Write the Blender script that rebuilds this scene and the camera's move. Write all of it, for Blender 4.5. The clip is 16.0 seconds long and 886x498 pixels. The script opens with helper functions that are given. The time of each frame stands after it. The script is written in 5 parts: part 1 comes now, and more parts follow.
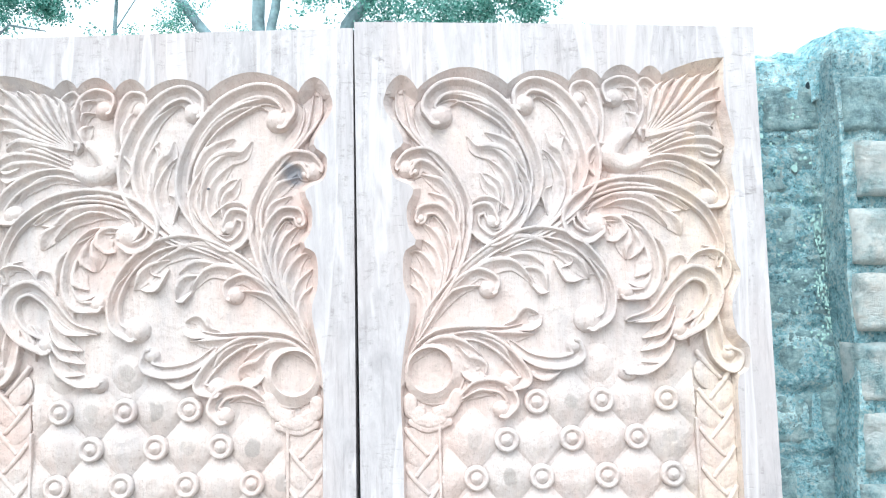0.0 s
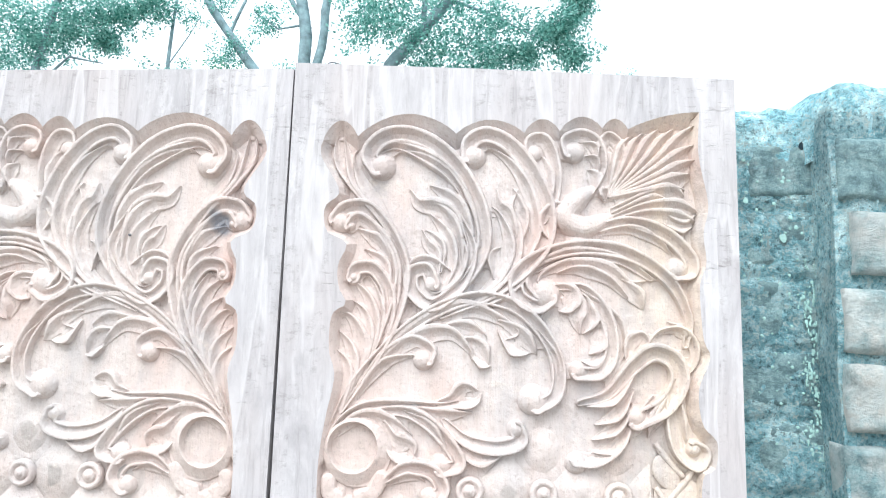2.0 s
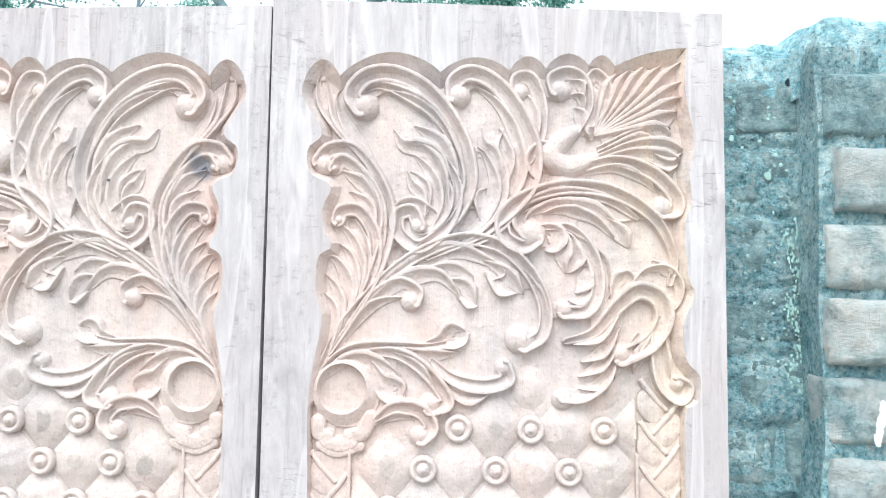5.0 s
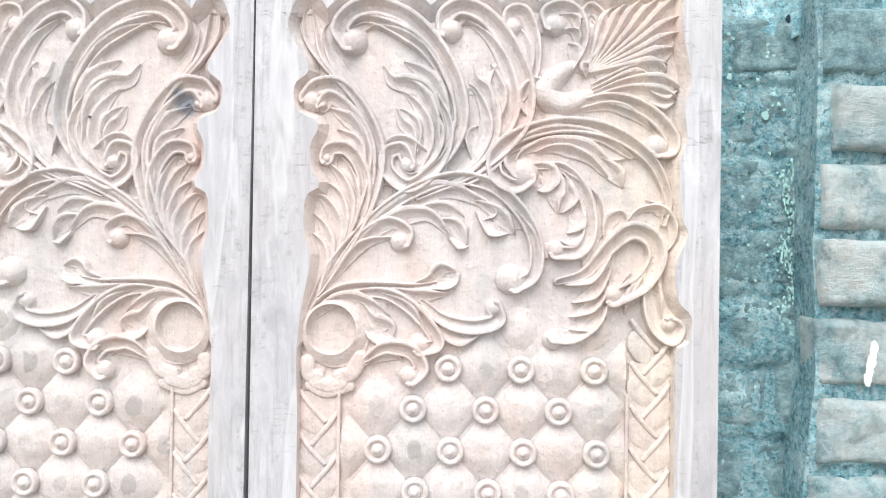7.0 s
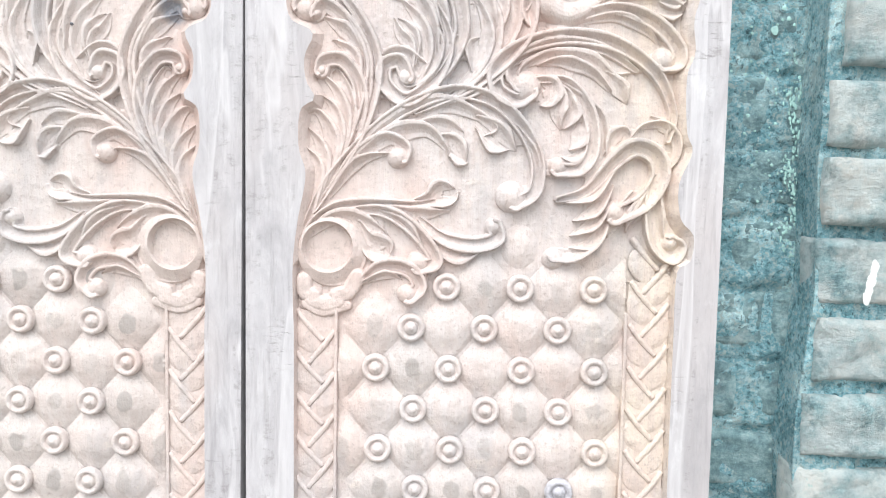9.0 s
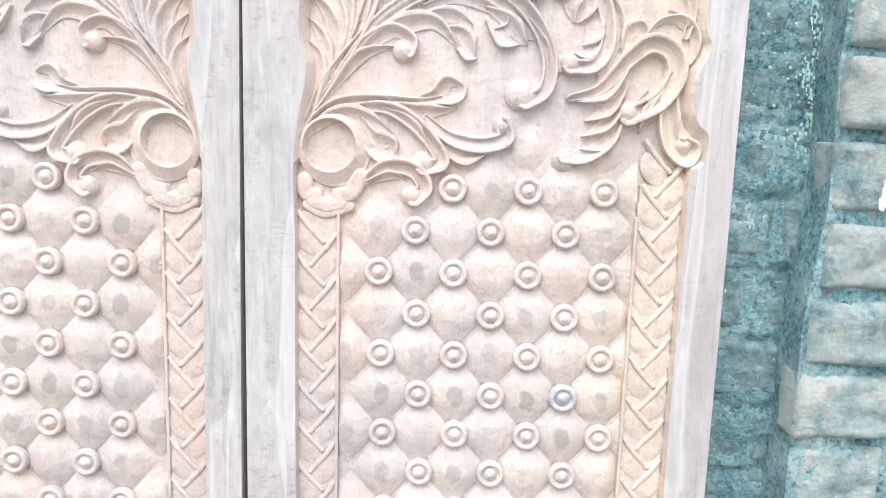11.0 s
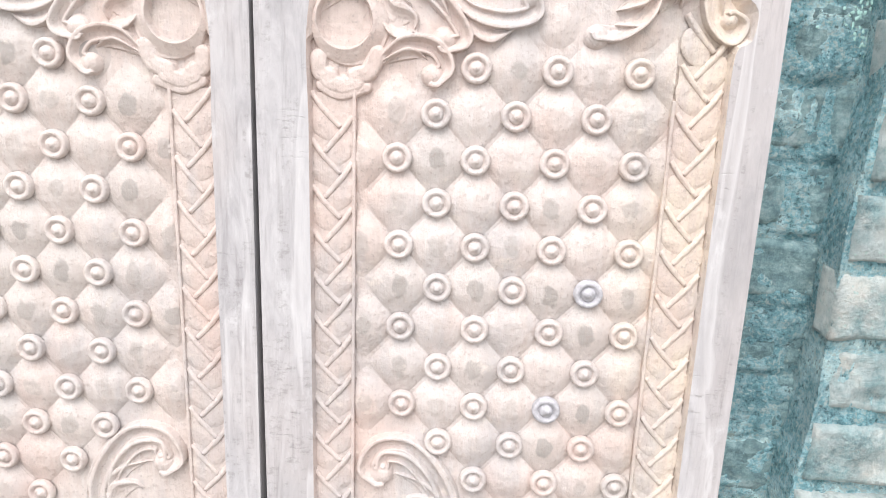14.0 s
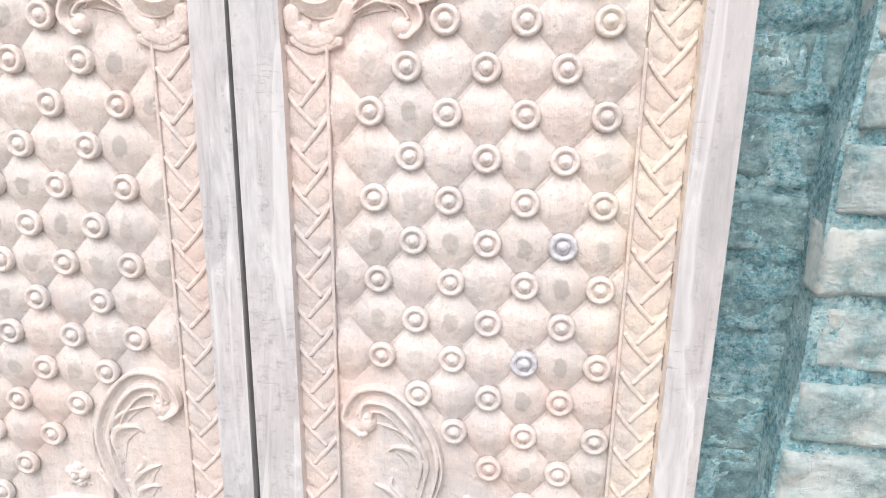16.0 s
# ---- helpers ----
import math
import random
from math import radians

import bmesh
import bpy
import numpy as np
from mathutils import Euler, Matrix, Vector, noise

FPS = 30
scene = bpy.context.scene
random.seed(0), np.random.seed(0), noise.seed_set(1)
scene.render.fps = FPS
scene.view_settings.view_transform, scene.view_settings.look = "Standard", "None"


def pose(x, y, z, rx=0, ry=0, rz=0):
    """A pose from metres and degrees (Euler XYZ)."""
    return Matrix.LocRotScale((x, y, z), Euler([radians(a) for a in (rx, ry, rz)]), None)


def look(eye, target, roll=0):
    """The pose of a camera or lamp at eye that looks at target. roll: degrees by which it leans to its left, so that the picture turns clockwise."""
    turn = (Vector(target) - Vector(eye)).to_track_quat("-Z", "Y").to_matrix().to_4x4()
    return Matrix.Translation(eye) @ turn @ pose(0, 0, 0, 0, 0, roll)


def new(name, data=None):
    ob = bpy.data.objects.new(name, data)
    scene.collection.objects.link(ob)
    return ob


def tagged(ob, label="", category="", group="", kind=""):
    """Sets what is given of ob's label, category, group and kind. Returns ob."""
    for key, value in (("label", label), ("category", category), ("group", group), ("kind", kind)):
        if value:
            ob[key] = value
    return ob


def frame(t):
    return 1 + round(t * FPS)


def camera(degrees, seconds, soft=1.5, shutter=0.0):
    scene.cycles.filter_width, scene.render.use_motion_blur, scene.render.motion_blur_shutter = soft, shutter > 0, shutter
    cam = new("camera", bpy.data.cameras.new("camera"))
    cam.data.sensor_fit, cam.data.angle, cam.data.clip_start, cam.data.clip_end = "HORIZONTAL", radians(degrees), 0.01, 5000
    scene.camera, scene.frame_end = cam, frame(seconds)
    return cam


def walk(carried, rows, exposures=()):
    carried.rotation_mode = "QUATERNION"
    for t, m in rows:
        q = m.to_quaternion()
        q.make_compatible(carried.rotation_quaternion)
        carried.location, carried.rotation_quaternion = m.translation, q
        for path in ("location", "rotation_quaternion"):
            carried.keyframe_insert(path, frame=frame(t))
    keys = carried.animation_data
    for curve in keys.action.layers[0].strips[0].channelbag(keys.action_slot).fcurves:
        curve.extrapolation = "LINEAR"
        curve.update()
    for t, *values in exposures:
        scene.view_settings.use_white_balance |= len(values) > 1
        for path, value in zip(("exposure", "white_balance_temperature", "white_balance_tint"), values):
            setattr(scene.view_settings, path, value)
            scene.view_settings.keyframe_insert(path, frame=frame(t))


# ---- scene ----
cam = camera(64.3, 16.0, soft=1.05)
PATH = [
    (0, (0.128, 0.12, 1.702), (0.124, 2.113, 1.869), -1.4),
    (0.5, (0.173, 0.123, 1.726), (0.169, 2.109, 1.963), 0.1),
    (1, (0.189, 0.144, 1.726), (0.203, 2.129, 1.975), 0.2),
    (1.5, (0.184, 0.186, 1.744), (0.189, 2.162, 2.053), -0.2),
    (2, (0.276, 0.221, 1.745), (0.145, 2.198, 2.021), 1.6),
    (2.5, (0.384, 0.22, 1.742), (0.137, 2.191, 1.976), 1.2),
    (3, (0.383, 0.214, 1.741), (0.106, 2.185, 1.936), 0.8),
    (3.2, (0.375, 0.208, 1.742), (0.097, 2.18, 1.936), 0.7),
    (5.3, (0.267, 0.23, 1.733), (0.21, 2.226, 1.842), 0.9),
    (5.5, (0.267, 0.231, 1.728), (0.215, 2.228, 1.822), 1.0),
    (6, (0.271, 0.229, 1.723), (0.203, 2.226, 1.797), 0.6),
    (6.5, (0.277, 0.236, 1.714), (0.212, 2.235, 1.755), 0.6),
    (7, (0.277, 0.243, 1.712), (0.213, 2.242, 1.727), 0.8),
    (7.5, (0.275, 0.247, 1.704), (0.208, 2.246, 1.701), 0.9),
    (8, (0.269, 0.253, 1.695), (0.226, 2.253, 1.662), 1.3),
    (8.5, (0.265, 0.253, 1.695), (0.225, 2.251, 1.614), 1.6),
    (9, (0.264, 0.26, 1.678), (0.235, 2.254, 1.533), 1.1),
    (9.5, (0.254, 0.269, 1.667), (0.241, 2.259, 1.465), 2.2),
    (11.8, (0.24, 0.294, 1.606), (0.254, 2.264, 1.261), 1.6),
    (12, (0.238, 0.298, 1.607), (0.248, 2.266, 1.248), 1.6),
    (12.5, (0.234, 0.3, 1.604), (0.247, 2.264, 1.224), 1.7),
    (13, (0.238, 0.3, 1.599), (0.253, 2.254, 1.175), 1.4),
    (13.5, (0.25, 0.299, 1.573), (0.239, 2.252, 1.143), 1.2),
    (14, (0.248, 0.316, 1.56), (0.196, 2.254, 1.069), 2.1),
    (14.5, (0.279, 0.291, 1.558), (0.175, 2.21, 1.005), 1.3),
    (15, (0.284, 0.232, 1.553), (0.209, 2.136, 0.943), -0.1),
    (15.5, (0.304, 0.221, 1.516), (0.143, 2.13, 0.942), -2.3),
    (16, (0.356, 0.307, 1.533), (0.137, 2.217, 0.982), 0.9),
]
walk(cam, [(t, look(eye, target, roll)) for t, eye, target, roll in PATH],
     exposures=[(0, 0.92, 6100, 6.5), (1.0, 0.86, 6150, 7), (3.2, 0.83, 6260, 8.5), (5.5, 0.80, 6300, 8.5), (9.5, 0.76, 6400, 9.5), (12.0, 0.74, 6480, 10.5), (16.0, 0.73, 6640, 12.5)])

# ---- light: bright overcast daylight ----
world = bpy.data.worlds.new("world")
scene.world = world
world.use_nodes = True
wn, wl = world.node_tree.nodes, world.node_tree.links
sky = wn.new("ShaderNodeTexSky")
sky.sky_type, sky.sun_disc = "NISHITA", False
sky.sun_elevation, sky.sun_rotation = radians(52), radians(205)
sky.air_density, sky.dust_density, sky.ozone_density = 1.0, 6.0, 1.0
haze = wn.new("ShaderNodeMix")
haze.data_type = "RGBA"
haze.inputs[0].default_value = 0.82
haze.inputs[7].default_value = (8.4, 9.0, 9.4, 1)
wl.new(sky.outputs[0], haze.inputs[6])
wl.new(haze.outputs[2], wn["Background"].inputs[0])
wn["Background"].inputs[1].default_value = 0.108
sun = new("sun", bpy.data.lights.new("sun", "SUN"))
sun.data.energy, sun.data.angle, sun.data.color = 1.9, radians(45), (1.0, 0.97, 0.96)
sun.matrix_world = look((-0.75, -2.6, 6.8), (0.2, 1.15, 1.4))


# ---- materials ----
class Nodes:
    """A small helper round a node material."""

    def __init__(self, name):
        self.mat = bpy.data.materials.new(name)
        self.mat.use_nodes = True
        self.n, self.l = self.mat.node_tree.nodes, self.mat.node_tree.links
        self.bsdf = self.n["Principled BSDF"]

    def node(self, kind, **inputs):
        nd = self.n.new(kind)
        for key, val in inputs.items():
            sock = nd.inputs[key.replace("_", " ")]
            if isinstance(val, bpy.types.NodeSocket):
                self.l.new(val, sock)
            else:
                sock.default_value = val
        return nd

    def place(self, scale, loc=(0, 0, 0)):
        geo = self.n.new("ShaderNodeNewGeometry")
        mp = self.node("ShaderNodeMapping", Vector=geo.outputs["Position"], Scale=scale, Location=loc)
        return mp.outputs[0]

    def noise(self, scale, vec_scale=(1, 1, 1), detail=5.0, rough=0.55, loc=(0, 0, 0), distort=0.0):
        return self.node("ShaderNodeTexNoise", Vector=self.place(vec_scale, loc), Scale=scale, Detail=detail, Roughness=rough, Distortion=distort).outputs[0]

    def ramp(self, fac, *stops):
        r = self.n.new("ShaderNodeValToRGB")
        self.l.new(fac, r.inputs[0])
        els = r.color_ramp.elements
        while len(els) < len(stops):
            els.new(0.5)
        for e, (p, c) in zip(els, stops):
            e.position = p
            e.color = (*c, 1) if isinstance(c, tuple) else (c, c, c, 1)
        return r.outputs[0]

    def mix(self, fac, a, b, blend="MIX"):
        m = self.n.new("ShaderNodeMix")
        m.data_type, m.blend_type = "RGBA", blend
        for sock, val in ((m.inputs[0], fac), (m.inputs[6], a), (m.inputs[7], b)):
            if isinstance(val, bpy.types.NodeSocket):
                self.l.new(val, sock)
            elif isinstance(val, tuple):
                sock.default_value = (*val, 1)
            else:
                sock.default_value = val
        return m.outputs[2]

    def math(self, op, a, b=0.0):
        m = self.n.new("ShaderNodeMath")
        m.operation = op
        for sock, val in ((m.inputs[0], a), (m.inputs[1], b)):
            if isinstance(val, bpy.types.NodeSocket):
                self.l.new(val, sock)
            else:
                sock.default_value = val
        return m.outputs[0]

    def finish(self, color, rough, bump=None, strength=0.3, distance=0.002):
        for key, val in (("Base Color", color), ("Roughness", rough)):
            sock = self.bsdf.inputs[key]
            if isinstance(val, bpy.types.NodeSocket):
                self.l.new(val, sock)
            elif isinstance(val, tuple):
                sock.default_value = (*val, 1)
            else:
                sock.default_value = val
        if bump is not None:
            b = self.node("ShaderNodeBump", Height=bump, Strength=strength, Distance=distance)
            self.l.new(b.outputs[0], self.bsdf.inputs["Normal"])
        return self.mat


def carved_wood(name, spot=False):
    """Freshly carved pale hardwood: pinkish boards glued edge to edge, paler yellow sapwood by the outer edge."""
    w = Nodes(name)
    geo = w.n.new("ShaderNodeNewGeometry")
    xyz = w.node("ShaderNodeSeparateXYZ", Vector=geo.outputs["Position"])
    wob = w.noise(3.0, (1, 1, 0.5), 2.0)
    across = w.math("ADD", xyz.outputs[0], w.math("MULTIPLY", w.math("SUBTRACT", wob, 0.5), 0.05))
    board = w.math("ADD", w.math("MULTIPLY", across, 0.6), 0.45)
    base = w.ramp(board, (0.0, (0.612, 0.590, 0.581)), (0.33, (0.622, 0.580, 0.571)), (0.40, (0.612, 0.539, 0.516)), (0.53, (0.632, 0.549, 0.528)),
                  (0.56, (0.622, 0.590, 0.592)), (0.70, (0.632, 0.580, 0.571)), (0.745, (0.673, 0.600, 0.528)), (1.0, (0.662, 0.590, 0.528)))
    grain = w.noise(22.0, (5.0, 5.0, 0.45), 6.0, 0.6, distort=0.6)
    col = w.mix(w.ramp(grain, (0.42, 0.0), (0.66, 0.5)), base, (0.540, 0.455, 0.431))
    grey = w.noise(9.0, (1.6, 1.0, 0.55), 4.0, 0.6, (3, 1, 2))
    col = w.mix(w.ramp(grey, (0.48, 0.0), (0.62, 0.62)), col, (0.449, 0.440, 0.457))
    pink = w.noise(7.0, (1, 1, 0.7), 3.0, 0.6, (7, 2, 5))
    col = w.mix(w.ramp(pink, (0.52, 0.0), (0.70, 0.7)), col, (0.604, 0.469, 0.430))
    if spot:
        each = w.n.new("ShaderNodeObjectInfo")
        col = w.mix(w.ramp(each.outputs["Random"], (0.45, 0.0), (1.0, 0.5)), col, (0.493, 0.469, 0.462))
        oc = w.node("ShaderNodeMapping", Vector=w.n.new("ShaderNodeTexCoord").outputs["Object"], Scale=(70, 0, 56))
        wob2 = w.node("ShaderNodeTexNoise", Vector=geo.outputs["Position"], Scale=45.0).outputs[0]
        r = w.node("ShaderNodeVectorMath", Vector=oc.outputs[0])
        r.operation = "LENGTH"
        d = w.math("ADD", r.outputs["Value"], w.math("MULTIPLY", w.math("SUBTRACT", wob2, 0.5), 1.6))
        info = w.n.new("ShaderNodeObjectInfo")
        amount = w.math("MULTIPLY", w.ramp(d, (0.62, 1.0), (0.82, 0.0)), w.math("MULTIPLY", info.outputs["Random"], 0.95))
        col = w.mix(amount, col, (0.357, 0.337, 0.329))
    streak = w.noise(70.0, (2.5, 2.5, 0.22), 5.0, 0.7, (8, 3, 1))
    col = w.mix(w.ramp(streak, (0.54, 0.0), (0.72, 0.22)), col, (0.37, 0.30, 0.27))
    scuff = w.noise(26.0, (1, 1, 1.4), 8.0, 0.78, (2, 6, 6))
    col = w.mix(w.ramp(scuff, (0.54, 0.0), (0.66, 0.5)), col, (0.42, 0.36, 0.335))
    col = w.mix(w.ramp(scuff, (0.32, 0.7), (0.44, 0.0)), col, (0.70, 0.65, 0.61))
    fine = w.noise(160.0, (3, 3, 0.3), 3.0)
    chip = w.noise(55.0, (1, 1, 1), 3.0)
    bump = w.math("ADD", w.math("MULTIPLY", fine, 0.4), w.math("MULTIPLY", chip, 1.4))
    col = w.mix(1.0, col, (1.0, 0.975, 0.945), "MULTIPLY")
    # a bluish knot that runs through one of the top scrolls
    dx, dz = w.math("SUBTRACT", xyz.outputs[0], -0.096), w.math("SUBTRACT", xyz.outputs[2], 1.905)
    along, aside = w.math("ADD", dx, w.math("MULTIPLY", dz, 0.6)), w.math("SUBTRACT", dz, w.math("MULTIPLY", dx, 0.6))
    away = w.math("ADD", w.math("POWER", w.math("MULTIPLY", w.math("ABSOLUTE", along), 52.0), 2.0), w.math("POWER", w.math("MULTIPLY", w.math("ABSOLUTE", aside), 36.0), 2.0))
    away = w.math("ADD", away, w.math("MULTIPLY", w.math("SUBTRACT", scuff, 0.5), 2.4))
    col = w.mix(w.ramp(away, (0.15, 0.85), (0.95, 0.0)), col, (0.20, 0.22, 0.26))
    nick = w.noise(210.0, (1, 1, 0.8), 4.0, 0.7, (4, 4, 4))
    col = w.mix(w.ramp(nick, (0.57, 0.0), (0.67, 0.55)), col, (0.36, 0.30, 0.28))
    bump = w.math("ADD", bump, w.math("MULTIPLY", nick, 0.5))
    return w.finish(col, w.ramp(chip, (0.3, 0.40), (0.7, 0.62)), bump, 0.75, 0.003)


def frame_wood(name):
    """Planed weathered boards, greyish lilac with long upright streaks."""
    w = Nodes(name)
    streak = w.noise(10.0, (3.0, 1.0, 0.55), 7.0, 0.7, distort=2.2)
    col = w.ramp(streak, (0.28, (0.335, 0.322, 0.335)), (0.43, (0.420, 0.408, 0.425)), (0.56, (0.500, 0.490, 0.505)), (0.72, (0.600, 0.590, 0.602)))
    geo = w.n.new("ShaderNodeNewGeometry")
    xyz = w.node("ShaderNodeSeparateXYZ", Vector=geo.outputs["Position"])
    plank = w.node("ShaderNodeTexWhiteNoise")
    plank.noise_dimensions = "1D"
    w.l.new(w.math("FLOOR", w.math("MULTIPLY", w.math("ADD", xyz.outputs[0], 0.022), 9.3)), plank.inputs["W"])
    col = w.mix(w.math("MULTIPLY", plank.outputs["Value"], 0.45), col, (0.545, 0.531, 0.545))
    warm = w.noise(5.0, (1.2, 1, 0.5), 3.0, 0.5, (4, 4, 1))
    col = w.mix(w.ramp(warm, (0.5, 0.0), (0.7, 0.6)), col, (0.469, 0.422, 0.415))
    rings = w.noise(38.0, (4.0, 1, 0.22), 4.0, 0.65, (1, 7, 0))
    col = w.mix(w.ramp(rings, (0.55, 0.0), (0.72, 0.45)), col, (0.240, 0.219, 0.225))
    saw = w.noise(75.0, (0.6, 1, 2.4), 5.0, 0.7, (9, 0, 0))
    patch = w.noise(8.0, (1, 1, 1), 2.0, 0.5, (2, 8, 3))
    sawn = w.math("MULTIPLY", w.ramp(saw, (0.56, 0.0), (0.7, 1.0)), w.ramp(patch, (0.54, 0.0), (0.62, 1.0)))
    col = w.mix(w.math("MULTIPLY", sawn, 0.34), col, (0.185, 0.175, 0.180))
    large = w.noise(3.2, (1.4, 1, 0.8), 4.0, 0.6, (3, 9, 4))
    col = w.mix(w.ramp(large, (0.46, 0.0), (0.62, 0.35)), col, (0.310, 0.301, 0.310))
    blot = w.noise(17.0, (1.5, 1, 0.8), 6.0, 0.7, (5, 5, 8))
    col = w.mix(w.ramp(blot, (0.54, 0.0), (0.68, 0.3)), col, (0.278, 0.268, 0.287))
    col = w.mix(w.ramp(blot, (0.30, 0.6), (0.42, 0.0)), col, (0.654, 0.651, 0.663))
    # broad wavy boards' figure: white sapwood tongues with torn dark grain along their edges
    figure = w.noise(11.0, (1.5, 1, 0.16), 3.0, 0.5, (6, 3, 7), 1.1)
    col = w.mix(w.ramp(figure, (0.52, 0.0), (0.55, 0.55), (0.62, 0.15)), col, (0.66, 0.65, 0.66))
    torn = w.math("MULTIPLY", w.ramp(figure, (0.42, 0.0), (0.45, 1.0), (0.50, 0.9), (0.515, 0.0)), w.ramp(w.noise(62.0, (0.8, 1, 1.5), 7.0, 0.8, (2, 4, 9)), (0.52, 0.0), (0.64, 0.5)))
    col = w.mix(torn, col, (0.21, 0.19, 0.19))
    bump = w.math("SUBTRACT", w.noise(150.0, (3, 1, 0.25), 3.0), w.math("MULTIPLY", sawn, 0.8))
    return w.finish(col, w.ramp(streak, (0.3, 0.5), (0.7, 0.66)), bump, 0.5, 0.002)


def brick_stone(name, algae):
    """Old pale bricks under blue-green algae; algae: how much of the face it covers."""
    w = Nodes(name)
    info = w.n.new("ShaderNodeObjectInfo")
    big = w.noise(16.0, (1, 1, 1), 7.0, 0.66)
    col = w.ramp(big, (0.3, (0.36, 0.46, 0.47)), (0.43, (0.52, 0.61, 0.61)), (0.54, (0.64, 0.70, 0.68)), (0.66, (0.64, 0.645, 0.60)), (0.78, (0.74, 0.79, 0.78)))
    col = w.mix(w.math("MULTIPLY", info.outputs["Random"], 0.4), col, (0.56, 0.62, 0.62))
    grime = w.noise(30.0, (1, 1, 1.4), 9.0, 0.78, (2, 2, 2))
    col = w.mix(w.ramp(grime, (0.54, 0.0), (0.68, 0.4)), col, (0.24, 0.33, 0.35))
    moss = w.noise(11.0, (1, 1, 1), 8.0, 0.75, (5, 1, 9))
    tone = w.noise(48.0, (1, 1, 1), 8.0, 0.8, (3, 8, 2))
    green = w.ramp(tone, (0.32, (0.06, 0.135, 0.155)), (0.46, (0.17, 0.31, 0.34)), (0.58, (0.32, 0.50, 0.52)), (0.72, (0.54, 0.68, 0.67)))
    col = w.mix(w.ramp(moss, (0.64 - 0.42 * algae, 0.0), (0.80 - 0.38 * algae, 0.93)), col, green)
    dark = w.noise(15.0, (1, 1, 1.3), 8.0, 0.78, (1, 3, 4))
    col = w.mix(w.ramp(dark, (0.52, 0.0), (0.66, 0.5 * algae)), col, (0.06, 0.12, 0.135))
    spots = w.node("ShaderNodeTexVoronoi", Vector=w.place((1, 1, 1)), Scale=95.0, Randomness=1.0).outputs["Distance"]
    few = w.noise(9.0, (1, 1, 1), 4.0, 0.6, (6, 6, 1))
    lichen = w.math("MULTIPLY", w.ramp(spots, (0.12, 1.0), (0.22, 0.0)), w.ramp(few, (0.5, 0.0), (0.6, 0.9)))
    col = w.mix(lichen, col, (0.45, 0.60, 0.57))
    crack = w.noise(30.0, (1.0, 1.0, 1.15), 9.0, 0.74, (3, 3, 3), 0.3)
    col = w.mix(w.ramp(crack, (0.33, 0.5), (0.42, 0.0)), col, (0.16, 0.21, 0.22))
    bump = w.math("ADD", w.noise(95.0, (1, 1, 1), 9.0, 0.75), w.math("MULTIPLY", crack, 2.0))
    return w.finish(col, 0.9, bump, 0.8, 0.011)


def mortar_mat(name, lift):
    """Algae-grown mortar and render; lift: colour gain, raised on the coping for sky glare."""
    w = Nodes(name)
    a = w.math("ADD", w.math("MULTIPLY", w.noise(13.0, (1, 1, 1), 9.0, 0.75), 0.55), w.math("MULTIPLY", w.noise(85.0, (1, 1, 1.3), 6.0, 0.8, (4, 1, 1)), 0.45))
    dark, mid = tuple(c * lift for c in (0.040, 0.088, 0.100)), tuple(c * lift for c in (0.085, 0.180, 0.205))
    pale, top = tuple(c * lift for c in (0.205, 0.285, 0.295)), tuple(c * lift for c in (0.33, 0.42, 0.41))
    col = w.ramp(a, (0.40, dark), (0.485, mid), (0.56, pale), (0.64, top))
    rust = w.noise(8.0, (1, 1, 1), 7.0, 0.7, (9, 2, 2))
    col = w.mix(w.ramp(rust, (0.55, 0.0), (0.72, 0.6)), col, (0.11 * lift, 0.115 * lift, 0.105 * lift))
    fleck = w.noise(120.0, (1, 1, 1), 5.0, 0.8, (1, 1, 5))
    patchy = w.noise(5.0, (1, 1, 1.3), 6.0, 0.7, (7, 7, 2))
    col = w.mix(w.ramp(patchy, (0.46, 0.0), (0.60, 0.6)), col, (0.045 * lift, 0.10 * lift, 0.118 * lift))
    col = w.mix(w.ramp(fleck, (0.53, 0.0), (0.60, 0.95)), col, (0.50, 0.63, 0.62))
    col = w.mix(w.ramp(fleck, (0.38, 0.7), (0.46, 0.0)), col, (0.030, 0.060, 0.070))
    bump = w.math("ADD", w.noise(75.0, (1, 1, 1), 9.0, 0.75), w.noise(24.0, (1, 1, 1), 6.0, 0.7))
    return w.finish(col, 0.92, bump, 1.0, 0.014)


def plain(name, color, rough, var=0.25, scale=20.0, bump=0.2):
    w = Nodes(name)
    a = w.noise(scale, (1, 1, 1), 5.0)
    dark = tuple(c * (1 - var) for c in color)
    lite = tuple(min(1, c * (1 + var)) for c in color)
    return w.finish(w.ramp(a, (0.3, dark), (0.7, lite)), rough, a, bump, 0.01)


def leaf_mat(name, a, b):
    w = Nodes(name)
    geo = w.n.new("ShaderNodeNewGeometry")
    col = w.ramp(geo.outputs["Random Per Island"], (0.0, a), (1.0, b))
    w.finish(col, 0.5)
    w.bsdf.inputs["Transmission Weight"].default_value = 0.0
    tr = w.node("ShaderNodeBsdfTranslucent", Color=col)
    ad = w.n.new("ShaderNodeMixShader")
    ad.inputs[0].default_value = 0.5
    w.l.new(w.bsdf.outputs[0], ad.inputs[1])
    w.l.new(tr.outputs[0], ad.inputs[2])
    w.l.new(ad.outputs[0], w.n["Material Output"].inputs[0])
    return w.mat


